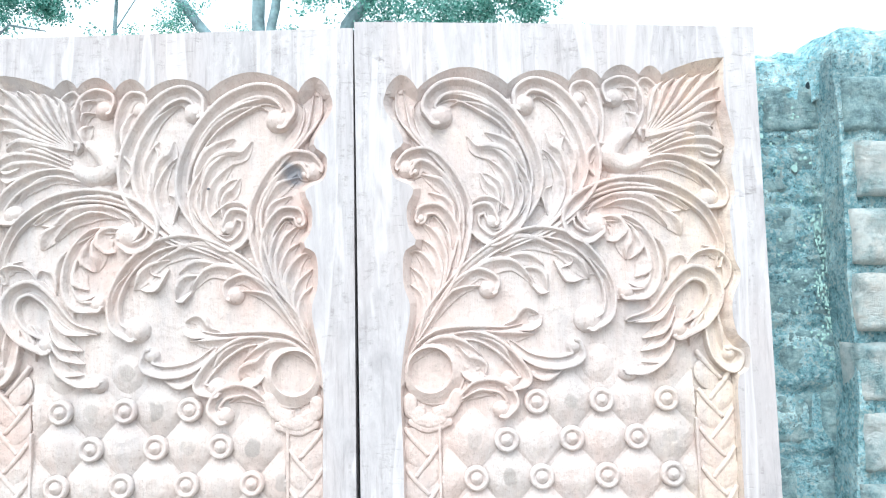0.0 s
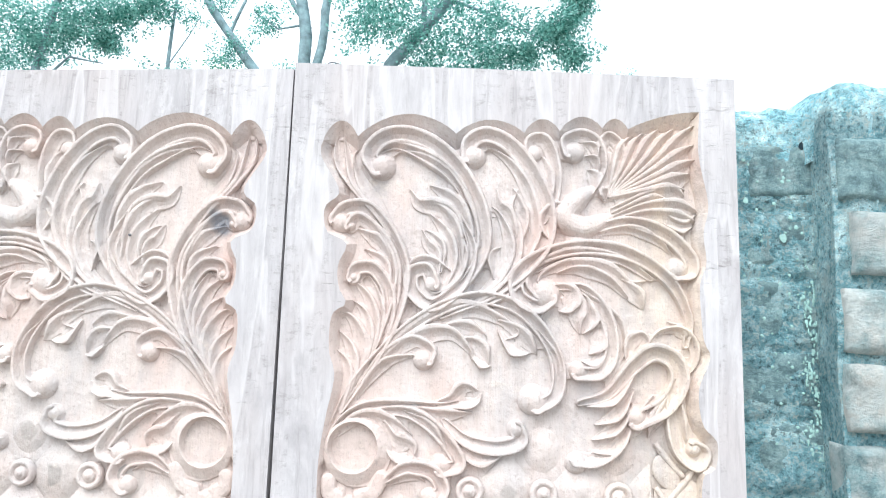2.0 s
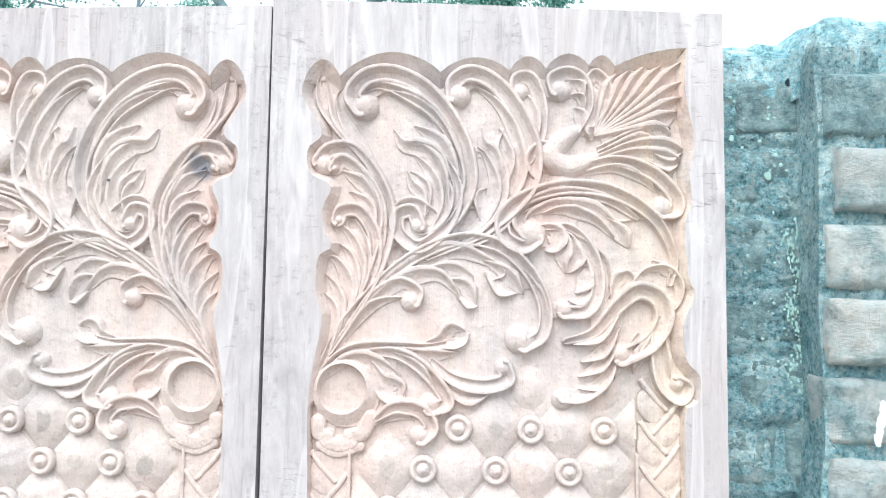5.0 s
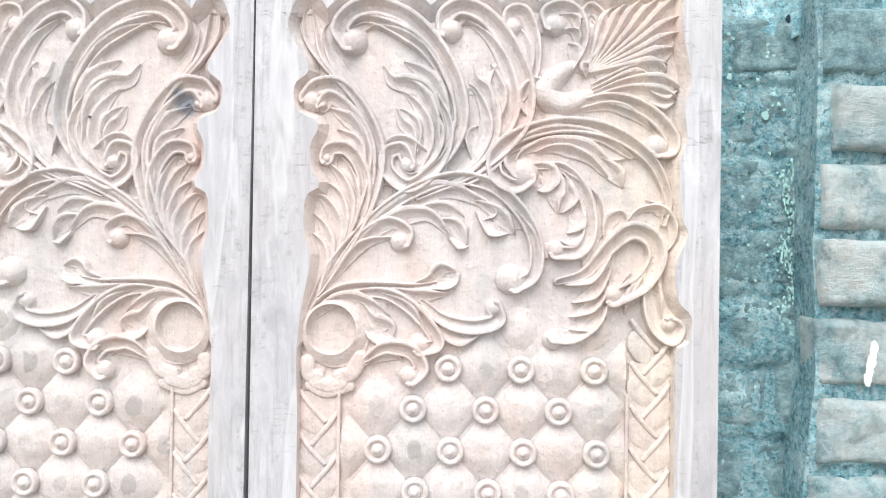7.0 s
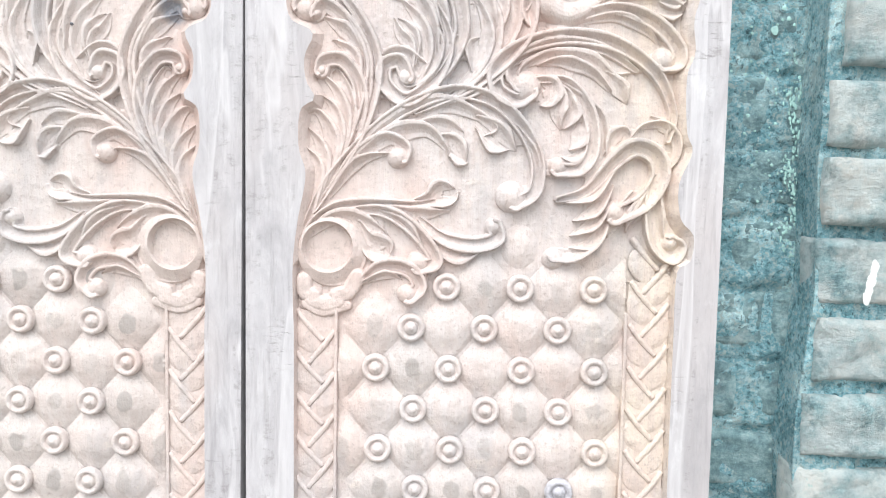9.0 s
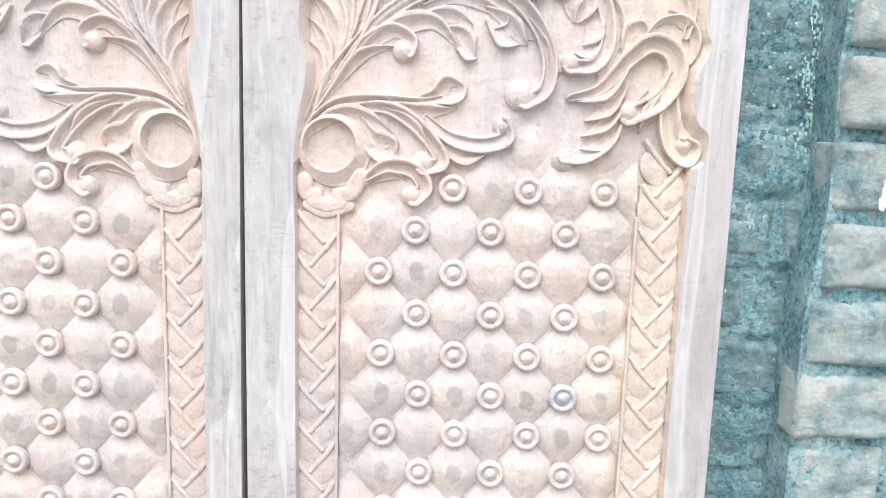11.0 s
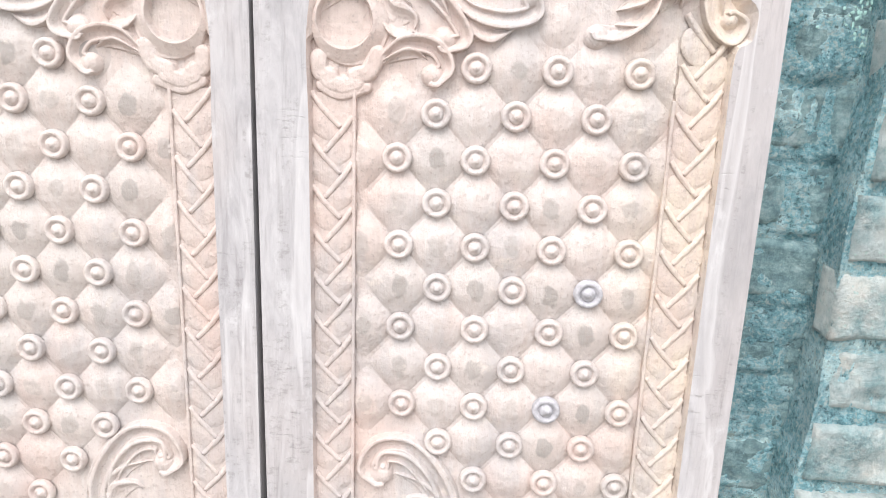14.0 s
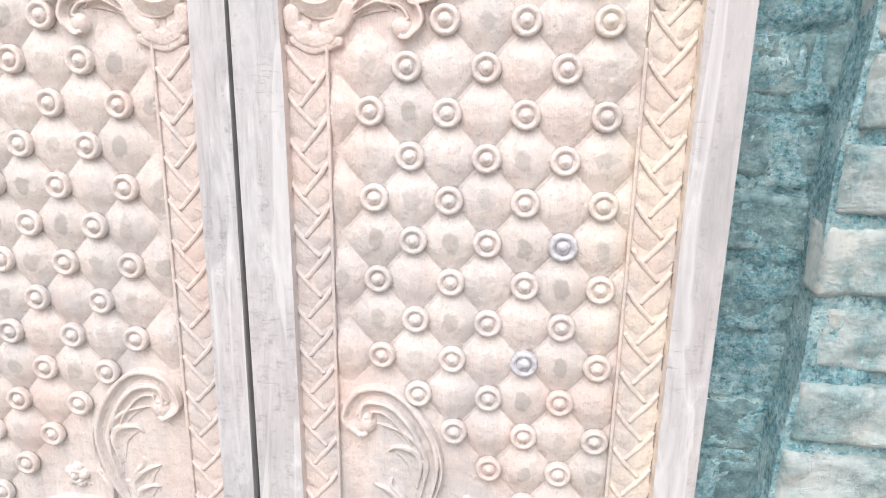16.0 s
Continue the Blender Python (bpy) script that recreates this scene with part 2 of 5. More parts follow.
CARVED, CUSHION, FRAME = carved_wood("carved_wood"), carved_wood("cushion_wood", True), frame_wood("frame_wood")
BRICK, WALLBRICK, MORTAR = brick_stone("old_brick", 0.44), brick_stone("mossy_brick", 0.95), mortar_mat("render", 3.1)
JOINT = mortar_mat("joint_mortar", 3.2)
# coping mortar made paler still, the sky's veiling glare put into its colour
CAP = mortar_mat("glare_mortar", 4.4)
BARK = plain("bark", (0.20, 0.30, 0.33), 0.9, 0.4, 9.0, 0.6)
LEAVES, LEAVES2 = leaf_mat("leaves", (0.07, 0.27, 0.23), (0.34, 0.66, 0.60)), leaf_mat("bush_leaves", (0.10, 0.30, 0.20), (0.20, 0.48, 0.33))
SOIL = plain("soil", (0.25, 0.22, 0.19), 0.95, 0.35, 4.0, 0.5)
STAIN = plain("blue_stain", (0.45, 0.445, 0.475), 0.55, 0.35, 110.0)
HOLE = plain("hole_shade", (0.015, 0.03, 0.04), 1.0, 0.3, 90.0)
PAINT, LICHEN, KNOT = plain("white_paint", (0.75, 0.78, 0.76), 0.7, 0.1, 60.0), plain("lichen", (0.36, 0.58, 0.55), 0.9, 0.25, 80.0), plain("knot", (0.16, 0.17, 0.19), 0.6, 0.4, 90.0)


# ---- mesh helpers ----
def mesh_of(name, verts, faces, material, smooth=True):
    me = bpy.data.meshes.new(name)
    me.from_pydata([tuple(map(float, v)) for v in verts], [], faces)
    me.materials.append(material)
    if smooth:
        me.polygons.foreach_set("use_smooth", [True] * len(me.polygons))
    me.update()
    return me


def child(name, me, parent, at=(0, 0, 0), label="", turn=0.0):
    ob = new(name, me)
    ob.parent = parent
    ob.location = at
    ob.rotation_euler = (0, turn, 0)
    if label:
        tagged(ob, label)
    return ob


def smooth_line(pts, step=0.003):
    """A Catmull-Rom line through a few points, sampled at even steps."""
    p = [np.array(q, float) for q in pts]
    p = [2 * p[0] - p[1]] + p + [2 * p[-1] - p[-2]]
    out = []
    for i in range(1, len(p) - 2):
        for k in range(12):
            t = k / 12
            out.append(0.5 * (2 * p[i] + (p[i + 1] - p[i - 1]) * t + (2 * p[i - 1] - 5 * p[i] + 4 * p[i + 1] - p[i + 2]) * t * t
                              + (3 * p[i] - p[i - 1] - 3 * p[i + 1] + p[i + 2]) * t ** 3))
    out.append(p[-2])
    out = np.array(out)
    d = np.concatenate([[0], np.cumsum(np.linalg.norm(np.diff(out, axis=0), axis=1))])
    n = max(8, int(d[-1] / step))
    s = np.linspace(0, d[-1], n + 1)
    return np.stack([np.interp(s, d, out[:, 0]), np.interp(s, d, out[:, 1])], axis=1), s / d[-1]


# across a stroke: place from one edge to the other, height
# a place given twice is a sharp arris
PLAIT = [(-1.0, -0.2), (-0.72, 0.62), (-0.72, 0.62), (-0.3, 0.96), (0.1, 1.0), (0.5, 0.80), (0.5, 0.80), (0.75, 0.4), (1.0, -0.2)]
ROUND = [(-1.0, -0.15), (-0.97, 0.3), (-0.85, 0.58), (-0.6, 0.84), (-0.3, 0.97), (0.0, 1.0), (0.3, 0.97), (0.6, 0.84), (0.85, 0.58), (0.97, 0.3), (1.0, -0.15)]
GROUND = 0.016


def stroke_mesh(name, pts, width, height, prof, material, ground=GROUND):
    """A single raised strand or pad along a line, for the plaited borders and small marks."""
    line, s = smooth_line(pts)
    tan = np.gradient(line, axis=0)
    tan /= np.linalg.norm(tan, axis=1)[:, None] + 1e-9
    nor = np.stack([-tan[:, 1], tan[:, 0]], axis=1)
    shape = ROUND if prof == 2 else PLAIT
    side = -1 if np.mean(nor[:, 1]) > 0 else 1
    verts, faces, m = [], [], len(shape)
    for (x, z), n, k in zip(line, nor, s):
        if prof == 2:
            w = hgt = math.sin(math.pi * (0.015 + 0.97 * k)) ** 0.5
        else:
            w, hgt = 0.8 + 0.2 * math.sin(math.pi * k), 0.72 + 0.28 * math.sin(math.pi * min(1, k * 1.3))
        for a, hh in shape:
            off = a * side * w * width * 0.70
            verts.append((x + n[0] * off, ground - hh * height * hgt, z + n[1] * off))
    for i in range(len(line) - 1):
        for j in range(m - 1):
            if shape[j] == shape[j + 1]:
                continue
            q = (i * m + j, i * m + j + 1, (i + 1) * m + j + 1, (i + 1) * m + j)
            faces.append(q if side == 1 else q[::-1])
    for i in (0, len(line) - 1):
        c = tuple(i * m + j for j in range(m) if j == 0 or shape[j] != shape[j - 1])
        faces.append(c if (i == 0) != (side == 1) else c[::-1])
    return mesh_of(name, verts, faces, material)


def revolve(name, profile, seg, material):
    """A turned piece that faces -y, from (radius, height) pairs."""
    verts, faces = [], []
    for r, hh in profile:
        for k in range(seg):
            t = 2 * math.pi * k / seg
            verts.append((r * math.cos(t), -hh, r * math.sin(t)))
    for i in range(len(profile) - 1):
        for k in range(seg):
            faces.append((i * seg + k, i * seg + (k + 1) % seg, (i + 1) * seg + (k + 1) % seg, (i + 1) * seg + k))
    return mesh_of(name, verts, faces, material)


def pillow(name, half_w, half_h, rise, material, lo=-1.0, hi=1.0, n=18):
    """A cushion with a diamond outline, cut off at lo and hi, where it dips to the border."""
    verts, faces = [], []
    for i in range(n + 1):
        for j in range(n + 1):
            s, t = 2 * i / n - 1, 2 * j / n - 1
            x, z = (s + t) / 2 * half_w, (t - s) / 2 * half_h
            hh = rise * 1.06 * ((1 - abs(s) ** 1.45) * (1 - abs(t) ** 1.45)) ** 0.82
            hh = min(hh, rise * 0.90)
            x = min(max(x, lo), hi)
            hh *= min(1.0, 0.62 + (x - lo) / 0.030, 0.62 + (hi - x) / 0.030)
            verts.append((x, -hh, z))
    for i in range(n):
        for j in range(n):
            a = i * (n + 1) + j
            faces.append((a, a + n + 1, a + n + 2, a + 1))
    return mesh_of(name, verts, faces, material)


def box_mesh(name, x0, x1, y0, y1, z0, z1, material, bevel=0.0):
    bm = bmesh.new()
    bmesh.ops.create_cube(bm, size=1)
    for v in bm.verts:
        v.co = Vector(((x0 + x1) / 2 + v.co.x * (x1 - x0), (y0 + y1) / 2 + v.co.y * (y1 - y0), (z0 + z1) / 2 + v.co.z * (z1 - z0)))
    if bevel:
        bmesh.ops.bevel(bm, geom=bm.edges[:], offset=bevel, segments=2, affect="EDGES", profile=0.5)
    me = bpy.data.meshes.new(name)
    bm.to_mesh(me)
    bm.free()
    me.materials.append(material)
    return me


# ---- the outline of the sunk carving ----
def scallop(a, b, rise, n=9):
    """A shallow arch from a to b."""
    return [(a[0] + (b[0] - a[0]) * k / n, a[1] + (b[1] - a[1]) * k / n + rise * math.sin(math.pi * k / n) ** 0.8) for k in range(n)]


def outline():
    """The rim of the carved field as a closed loop, with how far it slopes inwards at each point."""
    top = (scallop((0.047, 2.030), (0.093, 2.029), 0.022) + scallop((0.093, 2.029), (0.228, 2.034), 0.030, 14) + scallop((0.228, 2.034), (0.320, 2.036), 0.019)
           + scallop((0.320, 2.036), (0.368, 2.039), 0.018) + scallop((0.368, 2.039), (0.425, 2.043), 0.018) + scallop((0.425, 2.043), (0.459, 2.042), 0.014)
           + scallop((0.459, 2.042), (0.553, 2.066), 0.006))
    right, _ = smooth_line([(0.553, 2.066), (0.551, 2.007), (0.562, 1.940), (0.555, 1.902), (0.558, 1.862), (0.549, 1.832), (0.552, 1.766), (0.560, 1.741), (0.545, 1.700),
                            (0.549, 1.657), (0.566, 1.636), (0.563, 1.603), (0.547, 1.588), (0.546, 1.50)], 0.008)
    left, _ = smooth_line([(0.062, 1.50), (0.060, 1.585), (0.066, 1.644), (0.076, 1.703), (0.067, 1.739), (0.069, 1.784), (0.087, 1.799), (0.076, 1.821), (0.074, 1.851),
                           (0.084, 1.880), (0.056, 1.897), (0.052, 1.930), (0.071, 1.952), (0.043, 2.002), (0.047, 2.030)], 0.008)
    foot = [(0.548, 0.14), (0.066, 0.14)]
    pts = top + [tuple(p) for p in right] + foot + [tuple(p) for p in left[:-1]]
    slope = [0.019] * len(top) + [0.013] * len(right) + [0.006] * 2 + [0.012] * (len(left) - 1)
    slope = [s if z > 1.59 else 0.004 for s, (_, z) in zip(slope, pts)]
    return pts, slope


def door_frame(inner, top_in, top_out, parent, gap=0.0):
    """The plank front round the sunk field, with its sloping rim, edges and back."""
    from mathutils.geometry import tessellate_polygon
    rim, slope = outline()
    rect = [(inner + gap, 0.02), (0.60, 0.02), (0.60, top_out), (0.45, top_in + 0.72 * (top_out - top_in)), (0.25, top_in + 0.35 * (top_out - top_in)), (inner, top_in)]
    flat = rect + rim
    tris = tessellate_polygon([[Vector((x, z, 0)) for x, z in rect], [Vector((x, z, 0)) for x, z in rim]])
    verts = [(x, 0.0, z) for x, z in flat]
    faces = []
    for a, b, c in tris:
        (ax, az), (bx, bz), (cx, cz) = flat[a], flat[b], flat[c]
        up = (bx - ax) * (cz - az) - (bz - az) * (cx - ax)
        faces.append((a, b, c) if up > 0 else (a, c, b))
    # sloping rim down to the ground of the carving
    m, r0 = len(rim), len(rect)
    b0 = len(verts)
    arr = np.array(rim)
    tan = np.roll(arr, -1, 0) - np.roll(arr, 1, 0)
    tan /= np.linalg.norm(tan, axis=1)[:, None]
    inward = np.stack([tan[:, 1], -tan[:, 0]], axis=1)
    mid = arr + inward * np.array(slope)[:, None] * 0.45
    low = arr + inward * np.array(slope)[:, None]
    verts += [(x, 0.0075, z) for x, z in mid] + [(x, GROUND + 0.0005, z) for x, z in low]
    for k in range(m):
        j = (k + 1) % m
        faces.append((r0 + k, r0 + j, b0 + j, b0 + k))
        faces.append((b0 + k, b0 + j, b0 + m + j, b0 + m + k))
    # outer edges and back
    e0 = len(verts)
    verts += [(x, 0.0, z) for x, z in rect] + [(x, 0.040, z) for x, z in rect]
    n = len(rect)
    for k in range(n):
        j = (k + 1) % n
        faces.append((e0 + k, e0 + n + k, e0 + n + j, e0 + j))
    faces.append(tuple(e0 + n + k for k in range(n))[::-1])
    me = mesh_of("frame", verts, faces, FRAME, smooth=False)
    me.materials.append(CARVED)
    for k in range(2 * m):
        me.polygons[len(tris) + k].material_index = 1
    return child("frame", me, parent)


# ---- the carved door leaves ----
PITCH_X, PITCH_Z, ROW0 = 0.0943, 0.0535, 1.4565
RING = revolve("ring_boss", [(0.0184, -0.003), (0.0180, 0.0025), (0.0168, 0.0050), (0.0144, 0.0060), (0.0122, 0.0052), (0.0104, 0.0022), (0.0094, 0.0016), (0.0088, 0.0022), (0.0080, 0.0046), (0.0062, 0.0062), (0.0036, 0.0068), (0.0030, 0.0080), (0.0016, 0.0088), (0.0004, 0.0089)], 22, CARVED)
RING_BLUE = RING.copy()
RING_BLUE.materials.clear()
RING_BLUE.materials.append(STAIN)
STAINED = ((0.409, 1.294), (0.368, 1.126))
PILLOW = pillow("cushion", PITCH_X / 2 - 0.0006, PITCH_Z - 0.0006, 0.0115, CUSHION)
STRAND_L = stroke_mesh("strand", [(0.0015, 0.031), (0.012, 0.016), (0.024, 0.002), (0.036, -0.010)], 0.0070, 0.0056, 3, CARVED, 0.0)
STRAND_R = stroke_mesh("strand", [(0.0510, 0.031), (0.041, 0.016), (0.029, 0.001), (0.017, -0.013)], 0.0070, 0.0056, 3, CARVED, 0.0)
PAD_L = stroke_mesh("pad", [(0.006, 0.016), (0.012, -0.002), (0.021, -0.016), (0.028, -0.026)], 0.0215, 0.0028, 2, CARVED, 0.0)
PAD_R = stroke_mesh("pad", [(0.046, 0.014), (0.041, -0.003), (0.031, -0.018), (0.022, -0.028)], 0.0215, 0.0028, 2, CARVED, 0.0)
STROKES = []


def carve(name, pts, width, height, bulb, prof):
    """Notes one stroke of the carving: its line, width, height, rolled end and cross-section."""
    STROKES.append((name, pts, width, height, bulb, prof))


# height across a stroke, from its raised outer arris to its low inner side
RIDGE_CUT = [(-1.07, 0.0), (-1.0, 0.92), (-0.96, 0.99), (-0.80, 1.0), (-0.54, 0.98), (-0.50, 0.92), (-0.05, 0.46), (0.40, 0.28), (0.92, 0.30), (0.96, 0.28), (1.04, 0.0)]
DOUBLE_CUT = [(-1.07, 0.0), (-1.0, 0.92), (-0.96, 0.99), (-0.80, 1.0), (-0.60, 0.98), (-0.56, 0.92), (-0.15, 0.44), (0.30, 0.28), (0.48, 0.30), (0.54, 0.70), (0.60, 0.74), (0.84, 0.72), (0.90, 0.66), (1.04, 0.0)]
LOBE_CUT = [(-1.05, 0.0), (-0.98, 0.55), (-0.88, 0.80), (-0.6, 0.95), (0.0, 1.0), (0.6, 0.95), (0.88, 0.80), (0.98, 0.55), (1.05, 0.0)]
ROUND_CUT = [(-1.06, 0.0), (-0.97, 0.34), (-0.85, 0.58), (-0.6, 0.84), (-0.3, 0.97), (0.0, 1.0), (0.3, 0.97), (0.6, 0.84), (0.85, 0.58), (0.97, 0.34), (1.06, 0.0)]


def stroke_shape(name, k, bulb, prof):
    """Relative width and height along a stroke, k from 0 at its root to 1 at its tip."""
    if bulb > 0.006 and prof != 2:
        return 0.34 + 0.66 * np.minimum(1, k / 0.45) ** 0.8, 0.6 + 0.4 * np.minimum(1, k / 0.4)
    if name == "frond":
        return (0.16 + 0.84 * np.minimum(1, k / 0.72)) * np.minimum(1.0, (1 - k) / 0.20 + 0.01) ** 0.7, 0.5 + 0.5 * np.minimum(1, k / 0.5)
    if prof == 2:
        w = np.sin(math.pi * (0.015 + 0.97 * k)) ** 0.5
        return (np.ones_like(k), np.ones_like(k)) if name == "shell" else (w, w)
    w = (0.28 + 0.72 * np.minimum(1, k / 0.55) ** 0.9) * np.minimum(1.0, (1 - k) / 0.40) ** 0.80 + 0.02
    return w, (0.6 + 0.4 * np.minimum(1, k / 0.35)) * (0.55 + 0.45 * np.minimum(1, (1 - k) / 0.35))


def spread(field, r, pick):
    """Largest or smallest value within r cells each way."""
    for axis in (0, 1):
        out = field.copy()
        for d in range(1, r + 1):
            out = pick(out, pick(np.roll(field, d, axis), np.roll(field, -d, axis)))
        field = out
    return field


def relief(strokes, x0, x1, z0, z1, cell, dish=None):
    """Cuts strokes out of one board, as a surface of fine cells; gives one mesh for each stroke."""
    nx, nz = int((x1 - x0) / cell) + 1, int((z1 - z0) / cell) + 1
    gx, gz = np.meshgrid(x0 + cell * np.arange(nx), z0 + cell * np.arange(nz), indexing="ij")
    high, owner = np.zeros((nx, nz)), np.full((nx, nz), -1)

    def lay(index, sl, hh):
        part_h, part_o = high[sl], owner[sl]
        over = hh > part_h
        part_h[over], part_o[over] = hh[over], index

    for index, (name, pts, width, height, bulb, prof) in enumerate(strokes):
        line, s = smooth_line(pts, 0.0011)
        tan = np.gradient(line, axis=0)
        tan /= np.linalg.norm(tan, axis=1)[:, None] + 1e-9
        nor = np.stack([-tan[:, 1], tan[:, 0]], axis=1)
        turning = np.sum(tan[:-1, 0] * tan[1:, 1] - tan[:-1, 1] * tan[1:, 0])
        if abs(turning) > 0.3:
            side = 1 if turning > 0 else -1
        else:
            side = -1 if np.mean(nor[:, 1]) > 0 else 1
        half = width * 0.78
        lo, hi = line.min(0) - half * 1.3 - 0.02, line.max(0) + half * 1.3 + 0.02
        i0, i1 = max(0, int((lo[0] - x0) / cell)), min(nx, int((hi[0] - x0) / cell) + 2)
        j0, j1 = max(0, int((lo[1] - z0) / cell)), min(nz, int((hi[1] - z0) / cell) + 2)
        if i1 <= i0 or j1 <= j0:
            continue
        sl = (slice(i0, i1), slice(j0, j1))
        px, pz = gx[sl], gz[sl]
        best, which = np.full(px.shape, 1e9), np.zeros(px.shape, int)
        for n, (cx, cz) in enumerate(line):
            d = (px - cx) ** 2 + (pz - cz) ** 2
            near = d < best
            best[near], which[near] = d[near], n
        across = (px - line[which, 0]) * nor[which, 0] + (pz - line[which, 1]) * nor[which, 1]
        across = np.where(across < 0, -1, 1) * np.sqrt(best)
        rel_w, rel_h = stroke_shape(name, s, bulb, prof)
        cut = np.array(LOBE_CUT if name == "shell" else ROUND_CUT if prof == 2 else DOUBLE_CUT if prof == 0 and width > 0.0124 else RIDGE_CUT)
        a = across * side / (half * rel_w[which] + 1e-6)
        lay(index, sl, np.interp(a, cut[:, 0], cut[:, 1], 0, 0) * height * 0.91 * rel_h[which])
        if bulb > 0.006:
            big = bulb * (1.15 if bulb > 0.009 else 1.0)
            q = max(2, len(line) // 6)
            bend = tan[-q][0] * tan[-1][1] - tan[-q][1] * tan[-1][0]
            shift = max(0.0, big - half * 0.9) * (1 if bend > 0 else -1) * (0.9 if prof != 2 else 0)
            bx, bz = line[-1] + nor[-1] * shift
            r = np.sqrt((px - bx) ** 2 + (pz - bz) ** 2) / big
            lay(index, sl, height * 0.84 * np.clip(1 - r ** 2.2, 0, 1) ** 0.6)
    if dish:
        cx, cz, big, hollow = dish
        r = np.hypot(gx - cx, gz - cz)
        q = np.hypot(gx - cx + 0.0055, gz - cz - 0.0065)
        rim = 0.0135 - 0.0085 * np.clip((q - hollow) / 0.016, 0, 1)
        rim *= np.clip((big - r) / 0.0016, 0, 1) * np.clip((q - hollow) / 0.003 + 1, 0, 1)
        lay(len(strokes), (slice(0, nx), slice(0, nz)), rim)
    # narrow clefts between neighbouring cuts are left shallow
    high = np.maximum(high, 0.42 * spread(spread(high, 6, np.maximum), 6, np.minimum))
    high[high < 0.0012] = 0
    for _ in range(9):
        for axis in (0, 1):
            for d in (1, -1):
                seen = np.roll(owner, d, axis)
                owner = np.where((owner < 0) & (high > 0), seen, owner)
    soft = high.copy()
    for axis in (0, 1):
        soft = 0.84 * soft + 0.08 * (np.roll(soft, 1, axis) + np.roll(soft, -1, axis))
    high = soft
    nx_, nz_ = np.gradient(high, cell)
    nrm = np.stack([-nx_, -np.ones_like(nx_), -nz_], axis=-1)
    nrm /= np.linalg.norm(nrm, axis=-1)[..., None]
    flat_v = np.stack([gx, GROUND - high + 0.0006, gz], axis=-1).reshape(-1, 3)
    flat_n, flat_h, flat_o = nrm.reshape(-1, 3), high.reshape(-1), owner.reshape(-1)
    ids = np.arange(nx * nz).reshape(nx, nz)
    quad = np.stack([ids[:-1, :-1], ids[1:, :-1], ids[1:, 1:], ids[:-1, 1:]], axis=-1).reshape(-1, 4)
    quad = quad[flat_h[quad].max(1) > 0.0003]
    whose = flat_o[quad[np.arange(len(quad)), flat_h[quad].argmax(1)]]
    # each connected stretch of a stroke is one piece; slivers join the piece beside them
    at = {int(q): n for n, q in enumerate(quad[:, 0])}
    piece, roots, size, beside = [-1] * len(quad), [], [], []
    for n in range(len(quad)):
        if piece[n] >= 0:
            continue
        me_id, todo, count, other = len(roots), [n], 0, -1
        piece[n] = me_id
        while todo:
            c = todo.pop()
            count += 1
            base = int(quad[c, 0])
            for nb in (base + 1, base - 1, base + nz, base - nz):
                m = at.get(nb)
                if m is None:
                    continue
                if whose[m] != whose[n]:
                    other = m
                elif piece[m] < 0:
                    piece[m] = me_id
                    todo.append(m)
        roots.append(int(whose[n]))
        size.append(count)
        beside.append(other)
    goes = list(range(len(roots)))
    for n in sorted(goes, key=lambda q: size[q]):
        if size[n] < 60 and beside[n] >= 0:
            goes[n] = piece[beside[n]]
    for _ in range(6):
        goes = [goes[g] for g in goes]
    piece = np.array(goes)[np.array(piece)]
    out = []
    for n in np.unique(piece):
        mine, index = quad[piece == n], roots[n]
        if len(mine) < 12:
            continue
        used, back = np.unique(mine, return_inverse=True)
        name = strokes[index][0] if index < len(strokes) else "dish"
        me = bpy.data.meshes.new(name)
        me.from_pydata(flat_v[used].tolist(), [], back.reshape(-1, 4).tolist())
        me.materials.append(CARVED)
        me.polygons.foreach_set("use_smooth", [True] * len(me.polygons))
        me.normals_split_custom_set_from_vertices(flat_n[used].tolist())
        out.append((name, me))
    return out


